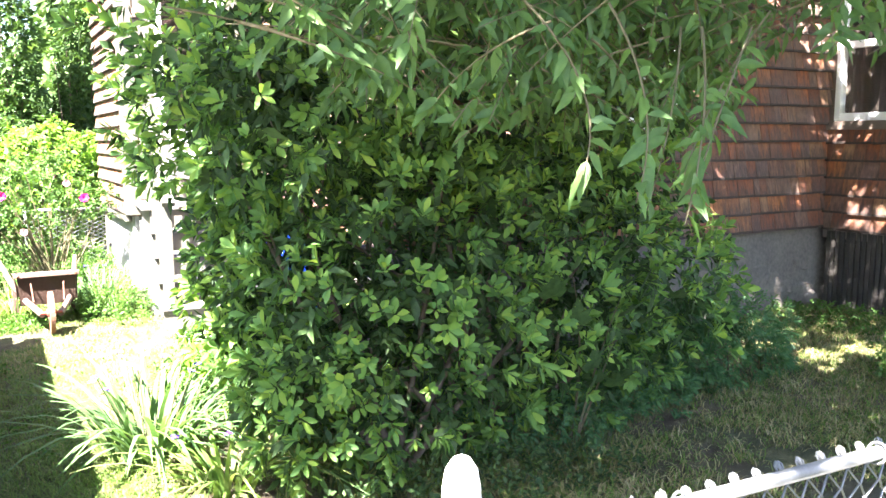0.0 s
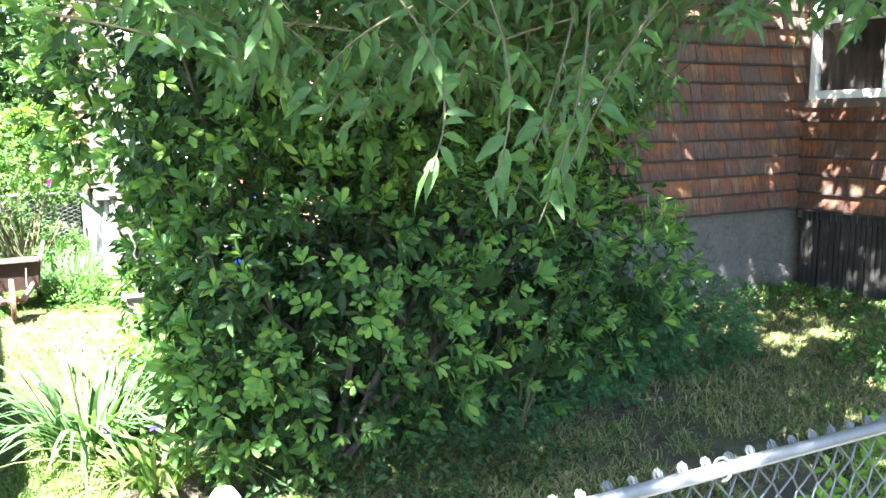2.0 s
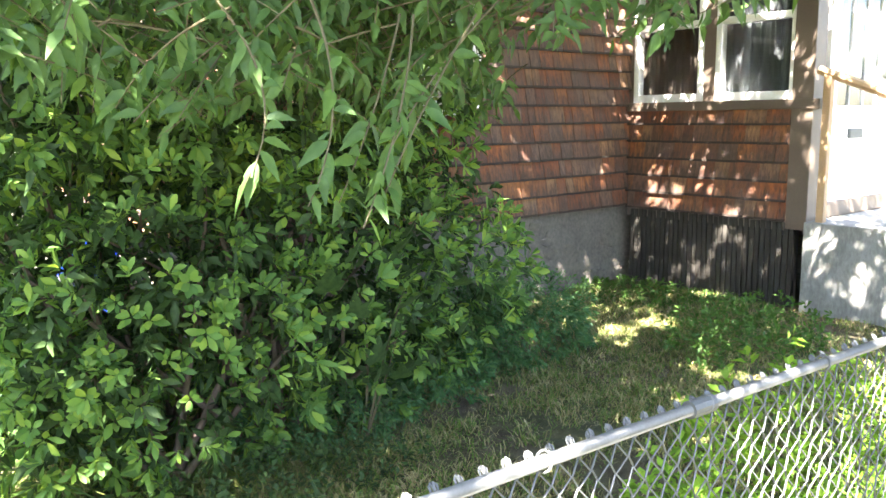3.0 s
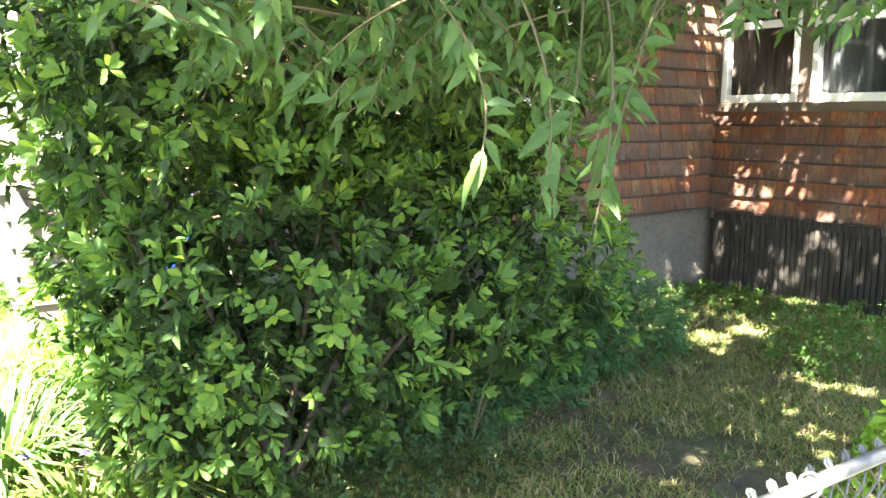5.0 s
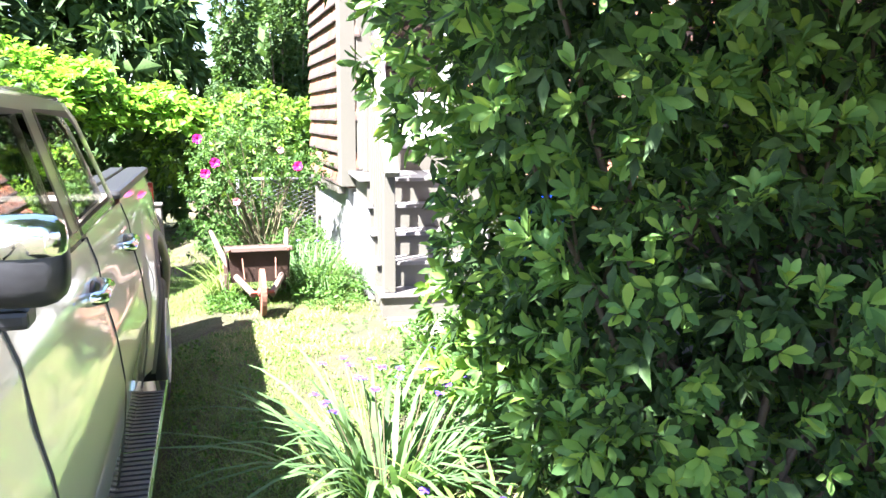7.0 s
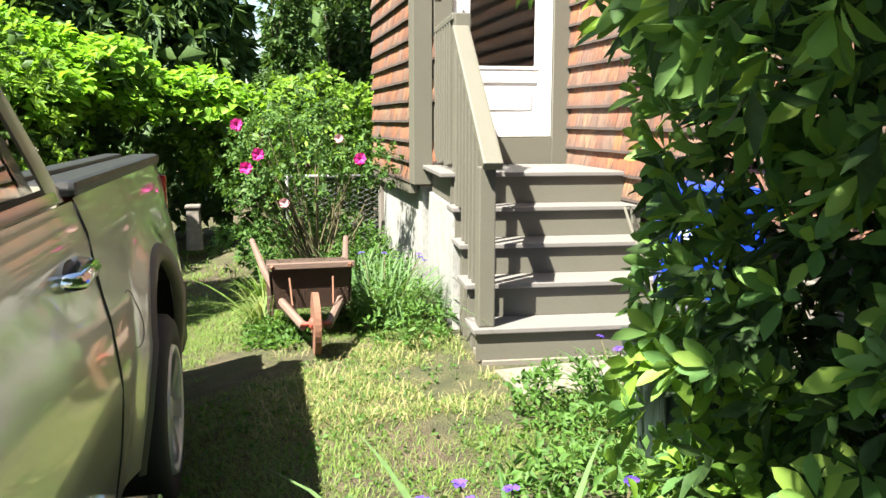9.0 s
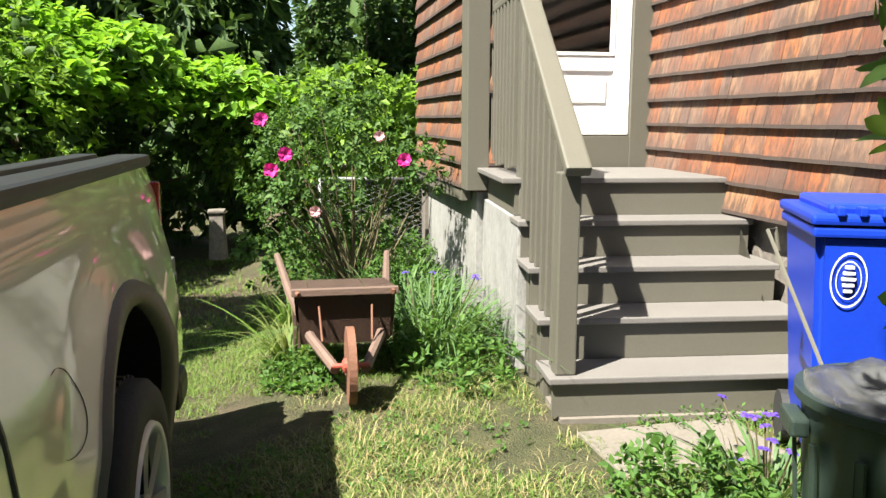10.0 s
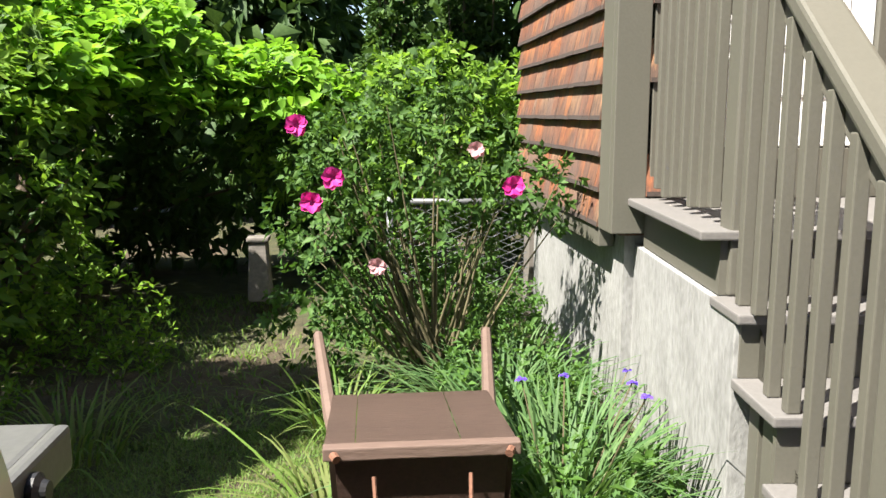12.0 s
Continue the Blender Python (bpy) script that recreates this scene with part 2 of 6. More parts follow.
def box(bm, x0, x1, y0, y1, z0, z1, bevel=0.0, m=None):
    made = bmesh.ops.create_cube(bm, size=1.0)["verts"]
    for v in made:
        v.co = Vector(((x0 + x1) / 2 + v.co.x * (x1 - x0), (y0 + y1) / 2 + v.co.y * (y1 - y0), (z0 + z1) / 2 + v.co.z * (z1 - z0)))
        if m:
            v.co = m @ v.co
    if bevel:
        edges = list({e for v in made for e in v.link_edges})
        bmesh.ops.bevel(bm, geom=edges, offset=bevel, segments=2, affect="EDGES", profile=0.6)
    return bm


def block(x0, x1, y0, y1, z0, z1, bevel=0.0, m=None):
    return box(bmesh.new(), x0, x1, y0, y1, z0, z1, bevel, m)


def tube(bm, points, radii, sides=6, cap=True):
    """A round bar along points."""
    points = [Vector(p) for p in points]
    if isinstance(radii, (int, float)):
        radii = [radii] * len(points)
    rings = []
    for i, (p, r) in enumerate(zip(points, radii)):
        d = (points[min(i + 1, len(points) - 1)] - points[max(i - 1, 0)]).normalized()
        u = d.orthogonal().normalized() if i == 0 else (rings_u - d * rings_u.dot(d)).normalized()
        rings_u = u
        w = d.cross(u)
        rings.append([bm.verts.new(p + (u * math.cos(a) + w * math.sin(a)) * r) for a in (2 * math.pi * k / sides for k in range(sides))])
    for a, b in zip(rings, rings[1:]):
        for k in range(sides):
            bm.faces.new((a[k], a[(k + 1) % sides], b[(k + 1) % sides], b[k]))
    if cap:
        bm.faces.new(rings[0][::-1])
        bm.faces.new(rings[-1])
    return bm


def prism(bm, outline, axis, a, b):
    """Pushes a closed 2D outline along an axis from a to b."""
    def at(p, v):
        return {"x": (v, p[0], p[1]), "y": (p[0], v, p[1]), "z": (p[0], p[1], v)}[axis]
    low = [bm.verts.new(at(p, a)) for p in outline]
    high = [bm.verts.new(at(p, b)) for p in outline]
    n = len(outline)
    for i in range(n):
        bm.faces.new((low[i], low[(i + 1) % n], high[(i + 1) % n], high[i]))
    bm.faces.new(low[::-1])
    bm.faces.new(high)
    bmesh.ops.recalc_face_normals(bm, faces=bm.faces)
    return bm


def spun(bm, profile, sides=24, m=None, cap=True):
    """Turns a profile of (radius, height) round the z axis."""
    rings = []
    for r, z in profile:
        ring = [Vector((r * math.cos(2 * math.pi * k / sides), r * math.sin(2 * math.pi * k / sides), z)) for k in range(sides)]
        rings.append([bm.verts.new(m @ p if m else p) for p in ring])
    for a, b in zip(rings, rings[1:]):
        for k in range(sides):
            bm.faces.new((a[k], a[(k + 1) % sides], b[(k + 1) % sides], b[k]))
    if cap:
        bm.faces.new(rings[0][::-1])
        bm.faces.new(rings[-1])
    return bm


def mesh_of(name, verts, faces, material, smooth=False):
    me = bpy.data.meshes.new(name)
    verts = np.asarray(verts, np.float32)
    faces = np.asarray(faces, np.int32)
    k = faces.shape[1]
    me.vertices.add(len(verts))
    me.vertices.foreach_set("co", verts.ravel())
    me.loops.add(faces.size)
    me.loops.foreach_set("vertex_index", faces.ravel())
    me.polygons.add(len(faces))
    me.polygons.foreach_set("loop_start", np.arange(0, faces.size, k, dtype=np.int32))
    me.update(calc_edges=True)
    me.materials.append(material)
    if smooth:
        me.shade_smooth()
    return me


def unit(v):
    return v / np.maximum(np.linalg.norm(v, axis=-1, keepdims=True), 1e-9)


OVAL = ((0.26, 0.28), (0.58, 0.50), (0.84, 0.32))
LANCE = ((0.18, 0.34), (0.42, 0.50), (0.74, 0.27))


def leaf_mesh(name, base, way, face, length, width, material, fold=0.25, droop=0.25, simple=False, shape=OVAL):
    """Many leaves in one mesh: each is a folded, drooping blade from base along way, turned to face."""
    n = len(base)
    way = unit(way)
    side = unit(np.cross(way, face))
    up = np.cross(side, way)
    L, W = np.broadcast_to(length, (n,))[:, None], np.broadcast_to(width, (n,))[:, None]

    def at(a, s, h):
        return base + way * (L * a) + side * (W * s) + up * (h * W) - np.array([0, 0, 1.0]) * (droop * L * a * a)

    if simple:
        v = np.stack([at(0, 0, 0), at(0.45, -0.5, fold), at(1, 0, 0), at(0.45, 0.5, fold)], 1)
        f = np.array([[0, 1, 2], [0, 2, 3]])
    else:
        rows = [at(0, 0, 0)]
        for a, w in shape:
            rows += [at(a, -w, fold * w * 2), at(a, 0, 0), at(a, w, fold * w * 2)]
        v = np.stack(rows + [at(1, 0, 0)], 1)
        f = [[0, 2, 1], [0, 3, 2]]
        for k in (1, 4):
            f += [[k, k + 1, k + 4], [k, k + 4, k + 3], [k + 1, k + 2, k + 5], [k + 1, k + 5, k + 4]]
        f = np.array(f + [[7, 8, 10], [8, 9, 10]])
    k = v.shape[1]
    faces = (f[None] + (np.arange(n) * k)[:, None, None]).reshape(-1, 3)
    return mesh_of(name, v.reshape(-1, 3), faces, material)


def ground_z(x, y):
    """The lie of the land: a shallow dip in the drive, small bumps elsewhere."""
    s = 1 / (1 + math.exp(max(-60.0, min(60.0, (x - 0.45) * 9))))
    far = min(1.0, max(0.0, (abs(x - 2) + abs(y - 6) - 16) / 20))
    rise = 0.08 / (1 + math.exp(max(-60.0, min(60.0, (5.6 - x) * 2.2)))) * (1 - far)
    return rise - 0.12 * s + 0.02 * noise.noise(Vector((x * 1.3, y * 1.3, 0))) + 0.012 * noise.noise(Vector((x * 5, y * 5, 3))) - 0.1 * far


# ---- ground ----
def build_ground():
    near = np.arange(-4, 11.01, 0.1)
    xs = np.concatenate([[-900, -300, -100, -40, -20, -10, -6], near, [13, 18, 25, 45, 110, 300, 900]])
    near = np.arange(-2, 15.01, 0.1)
    ys = np.concatenate([[-900, -300, -100, -40, -20, -10, -5], near, [17, 20, 26, 45, 110, 300, 900]])
    nx, ny = len(xs), len(ys)
    v = np.array([(x, y, ground_z(x, y)) for y in ys for x in xs])
    i = np.arange(nx - 1)[None] + (np.arange(ny - 1) * nx)[:, None]
    f = np.stack([i, i + 1, i + nx + 1, i + nx], -1).reshape(-1, 4)
    me = mesh_of("ground", v, f, GROUND, True)
    return tagged(part("ground", me, GROUND), "patchy green lawn with bare brown soil", "ground", kind="structure")


ground = build_ground()

# ---- house: setting ----
XW, YF, YE, XE, YB = 3.17, 4.90, 9.22, 1.925, 11.40
PX, PY = 7.42, 3.10
BASE = 0.84
TOP = 5.4


def structure(name, bm, material, label, category="wall"):
    return tagged(part(name, bm, material), label, category, kind="structure")


wall_west = structure("wall_west", block(XW + 0.02, XW + 0.22, YF + 0.22, YE - 0.02, BASE, TOP), SHINGLE, "cedar shingled side wall of the house")
wall_front = structure("wall_front", block(XW + 0.02, PX + 0.2, YF + 0.02, YF + 0.22, BASE, TOP), SHINGLE, "cedar shingled front wall of the house")
bm = bmesh.new()
box(bm, XE + 0.02, XE + 0.2, YE + 0.2, YB - 0.2, BASE, TOP)
wall_ell_west = structure("wall_ell_west", bm, SHINGLE, "cedar shingled wall of the rear wing in sun")
DX0, DX1, DZ0, DZ1 = 2.20, 3.01, 1.22, 3.26
bm = bmesh.new()
box(bm, XE + 0.02, DX0 - 0.02, YE + 0.02, YE + 0.2, BASE, TOP)
box(bm, DX1 + 0.02, XW + 0.2, YE + 0.02, YE + 0.2, BASE, TOP)
box(bm, DX0 - 0.02, DX1 + 0.02, YE + 0.02, YE + 0.2, DZ1, TOP)
box(bm, DX0 - 0.02, DX1 + 0.02, YE + 0.02, YE + 0.2, BASE, DZ0 - 0.005)
wall_ell_front = structure("wall_ell_front", bm, SHINGLE, "shingled wall beside the back door")
structure("wall_rear", block(XE + 0.02, 11.5, YB - 0.2, YB, 0, TOP), INTERIOR, "plain rear wall of the house")
structure("wall_east", block(11.5, 11.7, PY + 0.2, YB, 0, TOP), INTERIOR, "plain far side wall of the house")
bm = bmesh.new()
prism(bm, [(XW - 0.3, TOP - 0.05), (11.9, TOP - 0.05), (7.5, TOP + 2.4)], "y", YF - 0.3, YB + 0.3)
prism(bm, [(YE - 0.3, TOP - 0.12), (YB + 0.32, TOP - 0.12), (YB - 1.05, TOP + 0.8)], "x", XE - 0.3, XW + 1.5)
structure("roof", bm, ROOF, "dark asphalt shingle roof of the house", "roof")
structure("ceiling", block(XW + 0.22, 11.5, YF + 0.22, YB - 0.2, 3.4, 3.5), INTERIOR, "plain ceiling", "ceiling")
structure("floor", block(XW + 0.24, 11.5, YF + 0.24, YB - 0.2, 0.95, 1.05), INTERIOR, "plain indoor floor", "floor")
structure("floor_wing", block(XE + 0.2, XW + 0.24, YE + 0.2, YB - 0.2, 0.95, 1.05), INTERIOR, "plain indoor floor of the rear wing", "floor")
structure("ceiling_wing", block(XE + 0.2, XW + 0.22, YE + 0.2, YB - 0.2, 3.4, 3.5), INTERIOR, "plain ceiling of the rear wing", "ceiling")

# foundations
bm = bmesh.new()
box(bm, XE + 0.05, XE + 0.25, YE + 0.05, YB, -0.3, BASE)
box(bm, XE + 0.25, XW, YE + 0.05, YE + 0.25, -0.3, BASE)
structure("foundation_wing", bm, CONCRETE, "stained pale concrete foundation of the rear wing", "foundation")
STAIRS_AT = pose(1.86, 7.2, 0, 0, 0, -5)
structure("foundation_porch_base", block(-0.02, 0.13, 0.85, 2.1, -0.3, 0.795, 0.004, STAIRS_AT), CONCRETE, "streaked whitewashed concrete base under the back landing", "foundation")
bm = bmesh.new()
box(bm, XW + 0.06, XW + 0.26, YF + 0.26, YE, -0.3, BASE)
box(bm, XW + 0.06, PX + 0.2, YF + 0.06, YF + 0.26, -0.3, BASE)
foundation_main = structure("foundation_main", bm, STONE, "grey rubble stone foundation of the house", "foundation")


def rubble(count, along, fixed, start, end):
    """Rounded stones that stand proud of the foundation's face."""
    for _ in range(count):
        a, z = rng.uniform(start, end), rng.uniform(0.02, 0.74)
        w, h = rng.uniform(0.07, 0.17), rng.uniform(0.05, 0.11)
        bm = bmesh.new()
        bmesh.ops.create_icosphere(bm, subdivisions=1, radius=1)
        for v in bm.verts:
            v.co *= 1 + rng.uniform(-0.25, 0.2)
        ob = part("stone", bm, STONE, foundation_main)
        p = (fixed, a, z) if along == "y" else (a, fixed, z)
        s = (0.014, w, h) if along == "y" else (w, 0.014, h)
        ob.matrix_basis = Matrix.Translation(p) @ Matrix.Diagonal((*s, 1))


rubble(22, "y", XW + 0.06, 6.2, 8.0)
rubble(34, "x", YF + 0.06, 5.2, 7.4)

# trim boards
bm = bmesh.new()
box(bm, XE - 0.035, XE + 0.02, YE + 0.02, YE + 0.17, BASE + 0.015, TOP - 0.1, 0.004)
box(bm, XE - 0.035, XE + 0.11, YE - 0.03, YE + 0.02, BASE + 0.015, TOP - 0.1, 0.004)
structure("trim_corner_board", bm, OLIVE, "olive grey painted corner board of the rear wing", "trim")
structure("trim_water_table", block(XE - 0.03, XE + 0.04, YE + 0.17, YB, BASE - 0.07, BASE + 0.015, 0.004), OLIVE, "olive painted water table board", "trim")
bm = bmesh.new()
box(bm, DX1 + 0.004, XW - 0.004, YE - 0.028, YE + 0.03, 1.0, DZ1 + 0.2, 0.004)
box(bm, DX0 - 0.15, DX0 - 0.004, YE - 0.028, YE + 0.03, 1.0, DZ1 + 0.2, 0.004)
box(bm, DX0 - 0.004, DX1 + 0.004, YE - 0.028, YE + 0.03, DZ1 + 0.01, DZ1 + 0.2, 0.004)
structure("trim_door_casing", bm, OLIVE, "peeling olive painted door casing", "trim")
structure("trim_door_sill", block(DX0 - 0.004, DX1 + 0.004, YE - 0.02, YE + 0.03, 1.0, DZ0 - 0.008, 0.003), OLIVE, "olive painted board under the back door", "trim")


def glazed_door(name, x0, x1, y, z0, z1, glass_from, label, panel=True):
    """A white door in a wall that faces -y: stiles, rails, pane and lower panel."""
    d = tagged(empty(name, x0, y, z0), label, "door", kind="structure")
    w, h, t, s = x1 - x0, z1 - z0, 0.045, 0.115
    g = glass_from - z0
    part("stile", block(0, s, 0, t, 0, h, 0.004), WHITE, d)
    part("stile", block(w - s, w, 0, t, 0, h, 0.004), WHITE, d)
    part("rail", block(s, w - s, 0.001, t, h - 0.13, h, 0.004), WHITE, d)
    part("rail", block(s, w - s, 0.001, t, 0, 0.16, 0.004), WHITE, d)
    part("rail", block(s, w - s, 0.001, t, g - 0.1, g, 0.004), WHITE, d)
    bm = block(s, w - s, 0.014, t - 0.01, 0.16, g - 0.1)
    if panel:
        box(bm, s + 0.05, w - s - 0.05, 0.004, 0.02, 0.21, g - 0.15, 0.006)
    part("panel", bm, WHITE, d)
    bm = bmesh.new()
    for a, b, c, e in ((s, s + 0.022, g, h - 0.13), (w - s - 0.022, w - s, g, h - 0.13), (s + 0.022, w - s - 0.022, g, g + 0.022)):
        box(bm, a, b, -0.006, 0.03, c, e, 0.003)
    part("glazing_bead", bm, WHITE, d)
    pane = part("pane", block(s + 0.02, w - s - 0.02, 0.018, 0.024, g + 0.02, h - 0.13), GLASS, d, "dark reflecting pane")
    pane.visible_shadow = False
    return d


door_1 = glazed_door("door_1", DX0, DX1, YE + 0.0, DZ0, DZ1, 1.74, "white panelled back door with a dark glass pane")
bm = bmesh.new()
tube(bm, [(0.06, -0.0, 0.92), (0.06, -0.05, 0.92)], 0.012, 8)
spun(bm, [(0.012, 0), (0.03, 0.01), (0.03, 0.03), (0.012, 0.045)], 12, pose(0.06, -0.045, 0.92, 90))
part("door_handle", bm, BLACK, door_1, "black round knob")

# ---- enclosed front porch ----
LZ = 1.80


def sash(thing, x, y0, y1, z0, z1, curtain, cloth):
    """A double-hung window in a wall that faces -x."""
    w = tagged(empty(thing, x, y0, z0), "white framed porch window with " + curtain, "window", kind="structure")
    d, h = y1 - y0, z1 - z0
    for a, b, c, e in ((0, 0.055, 0, h), (d - 0.055, d, 0, h)):
        part("window_frame", block(-0.02, 0.06, a, b, c, e, 0.004), WHITE, w)
    for c, e in ((0, 0.07), (h * 0.5 - 0.03, h * 0.5 + 0.03), (h - 0.06, h)):
        part("window_frame", block(-0.015, 0.055, 0.055, d - 0.055, c, e, 0.004), WHITE, w)
    pane = part("pane", block(0.02, 0.026, 0.05, d - 0.05, 0.06, h - 0.05), GLASS, w)
    pane.visible_shadow = False
    n = 40
    v = [(0.10 + 0.014 * math.sin(i * 1.25) + 0.006 * math.sin(i * 2.7), d * i / n, z) for z in (0.0, h) for i in range(n + 1)]
    f = [(i, i + 1, n + 2 + i, n + 1 + i) for i in range(n)]
    part("curtain", mesh_of("curtain", v, f, cloth, True), cloth, w, curtain[2:])
    bm = bmesh.new()
    for i in range(9):
        box(bm, 0.082, 0.084, d * (i + 0.6) / 9.5 - 0.016, d * (i + 0.6) / 9.5 + 0.016, 0.13, 0.15)
    part("curtain_border", bm, BLACK, w)
    return w


porch_wall = structure("wall_porch", block(PX + 0.02, PX + 0.16, PY + 0.16, YF + 0.02, 0.80, LZ - 0.08), SHINGLE, "weathered shingled wall under the porch windows")
structure("wall_porch_upper", block(PX + 0.02, PX + 0.16, PY + 0.16, YF + 0.02, 3.18, 3.6), BROWNTRIM, "dark brown boards over the porch windows")
# Window_1 has no curtain: its brown sheet paints the dim room behind.
sash("window_1", PX, 4.09, 4.83, LZ, 3.15, "a drawn brown shade", ROOMBROWN)
sash("window_2", PX, 3.24, 3.97, LZ, 3.15, "a grey net curtain", CURTAIN)
bm = bmesh.new()
for a, b in ((3.16, 3.238), (3.972, 4.088), (4.832, 4.89)):
    box(bm, PX - 0.01, PX + 0.12, a, b, LZ, 3.18, 0.004)
box(bm, PX - 0.05, PX + 0.12, 3.02, 4.89, LZ - 0.08, LZ - 0.001, 0.006)
box(bm, PX - 0.012, PX + 0.12, 3.16, 4.89, 3.152, 3.3, 0.004)
structure("trim_porch_windows", bm, BROWNTRIM, "dark brown painted window surround and sill", "trim")
structure("trim_porch_post", block(PX - 0.035, PX + 0.15, PY - 0.02, PY + 0.158, 0.74, 3.6, 0.006), BROWNTRIM, "dark brown corner post of the porch", "trim")
bm = bmesh.new()
box(bm, PX + 0.15, 7.60, PY + 0.0, PY + 0.15, 0.8, 3.6)
box(bm, 9.05, 11.5, PY + 0.0, PY + 0.15, 0.4, 3.6)
box(bm, 7.60, 9.05, PY + 0.0, PY + 0.15, 3.05, 3.6)
wall_porch_front = structure("wall_porch_front", bm, BROWNTRIM, "brown front wall of the porch")
structure("porch_roof", block(PX - 0.3, 11.8, PY - 0.4, YF + 0.0, 3.6, 3.75), ROOF, "dark flat porch roof", "roof")
structure("porch_ceiling", block(PX + 0.02, 11.5, PY + 0.15, YF, 3.5, 3.58), INTERIOR, "plain porch ceiling", "ceiling")
structure("porch_floor", block(PX + 0.02, 11.5, PY + 0.15, YF, 0.72, 0.80), INTERIOR, "plain porch floor", "floor")

door_2 = glazed_door("door_2", 7.66, 8.98, PY - 0.01, 0.95, 3.0, 1.72, "white front storm door with a tall glass pane", False)
structure("trim_front_door_sill", block(7.61, 9.04, PY - 0.028, PY + 0.1, 0.822, 0.946, 0.004), BROWNTRIM, "brown painted board under the front door", "trim")
bm = bmesh.new()
for z in (0.92, 1.06):
    spun(bm, [(0.03, 0), (0.034, 0.012), (0.02, 0.05)], 12, pose(1.24, 0.0, z, 90))
part("door_handle", bm, BLACK, door_2, "black lever and lock")
bm = bmesh.new()
box(bm, 0.42, 0.66, -0.012, 0.016, 0.52, 0.60, 0.004)
part("letter_plate", bm, ZINC, door_2, "small grey letter plate")
for k in range(1, 4):
    part("glazing_bar", block(0.115 + 1.09 * k / 4 - 0.004, 0.115 + 1.09 * k / 4 + 0.004, 0.004, 0.034, 0.79, 1.92), WHITE, door_2)

# Black sheet paints the darkness under the porch, behind the slats.
structure("skirt_shade_panel", block(PX + 0.09, PX + 0.14, PY + 0.12, YF, -0.2, 0.80), BLACK, "black panel that stands for the shade behind the porch skirting", "trim")
lattice = tagged(empty("porch_skirting", PX, PY, 0), "dark vertical slat skirting under the porch", "skirting", kind="structure")
slat = None
for i in range(33):
    y = 0.12 + i * 0.0505
    if slat is None:
        slat = part("slat", block(-0.012, 0.012, -0.018, 0.018, 0.02, 0.795, 0.002), LATTICE, lattice)
        ob = slat
    else:
        ob = part("slat", slat.data, LATTICE, lattice)
    ob.matrix_basis = pose(0.02 + rng.uniform(-0.003, 0.003), y, rng.uniform(-0.012, 0.0), rng.uniform(-0.5, 0.5), 0, rng.uniform(-4, 4))
part("batten", block(0.034, 0.06, 0.1, 1.78, 0.62, 0.68), LATTICE, lattice)
part("batten", block(0.034, 0.06, 0.1, 1.78, 0.12, 0.18), LATTICE, lattice)

# concrete stoop with a timber handrail
stoop = tagged(empty("front_stoop", 7.3, PY - 0.03, 0), "pale grey concrete stoop before the front door", "stoop", kind="structure")
part("landing", block(0.02, 1.9, -0.95, 0, -0.1, 0.82, 0.012), CONCRETE, stoop)
for i in range(1, 4):
    part("step", block(0.32, 1.9, -0.95 - 0.28 * i, -0.95 - 0.28 * (i - 1), -0.1, 0.82 - 0.2 * i, 0.012), CONCRETE, stoop)
rail = tagged(empty("timber_handrail", 7.3, 2.2, 0), "bare wooden handrail beside the front stoop", "handrail")
bm = bmesh.new()
tube(bm, [(0.10, 0.85, 2.02), (0.10, -1.0, 1.30)], 0.035, 8)
part("top_rail", bm, PALEWOOD, rail)
part("post", block(0.07, 0.13, 0.74, 0.80, 0.82, 1.99, 0.004), PALEWOOD, rail)
part("post", block(0.12, 0.18, -0.98, -0.92, -0.05, 1.32, 0.004), PALEWOOD, rail)

# window behind the shrub, in the front wall
w3 = tagged(empty("window_3", 4.55, YF - 0.02, 1.75), "white framed front window behind the shrub", "window", kind="structure")
for a, b, c, e in ((0, 0.09, 0, 1.5), (0.81, 0.9, 0, 1.5)):
    part("window_frame", block(a, b, -0.03, 0.03, c, e, 0.004), WHITE, w3)
for c, e in ((-0.05, 0.06), (0.72, 0.78), (1.42, 1.5)):
    part("window_frame", block(0.09, 0.81, -0.028, 0.03, c, e, 0.004), WHITE, w3)
part("pane", block(0.08, 0.82, -0.004, 0.004, 0.05, 1.44), DARKGLASS, w3)


# ---- back stairs ----
SX0 = 1.86
RISE = [0.212, 0.412, 0.603, 0.798, 1.006]
FRONT = [0.0, 0.255, 0.53, 0.81, 1.03]
LEFT = [-0.035, -0.035, -0.027, -0.027, -0.075]
RIGHT = [1.30, 1.285, 1.265, 1.25, 1.235]
stairs = tagged(empty("back_stairs", SX0, 7.2, 0, -5), "olive grey painted wooden stairs up to the back door", "stairs")
for i in range(5):
    back = FRONT[i + 1] + 0.03 if i < 4 else 2.02
    z, f = RISE[i], FRONT[i]
    part("tread", block(LEFT[i], RIGHT[i], f, back, z - 0.03, z, 0.006), TREAD, stairs, "worn pale grey tread")
    low = RISE[i - 1] + 0.001 if i else 0.03
    inset = 0.022 if i < 4 else 0.10
    part("riser", block(LEFT[i] + inset, RIGHT[i] - 0.012, f + 0.028, f + 0.048, low, z - 0.032), OLIVE, stairs)
outline = [(0.052, 0.0)]
for i in range(3):
    outline += [(FRONT[i] + 0.052, RISE[i] - 0.034), (FRONT[i + 1] + 0.052, RISE[i] - 0.034)]
outline += [(FRONT[3] + 0.052, RISE[3] - 0.036), (0.845, RISE[3] - 0.036), (0.845, 0.0)]
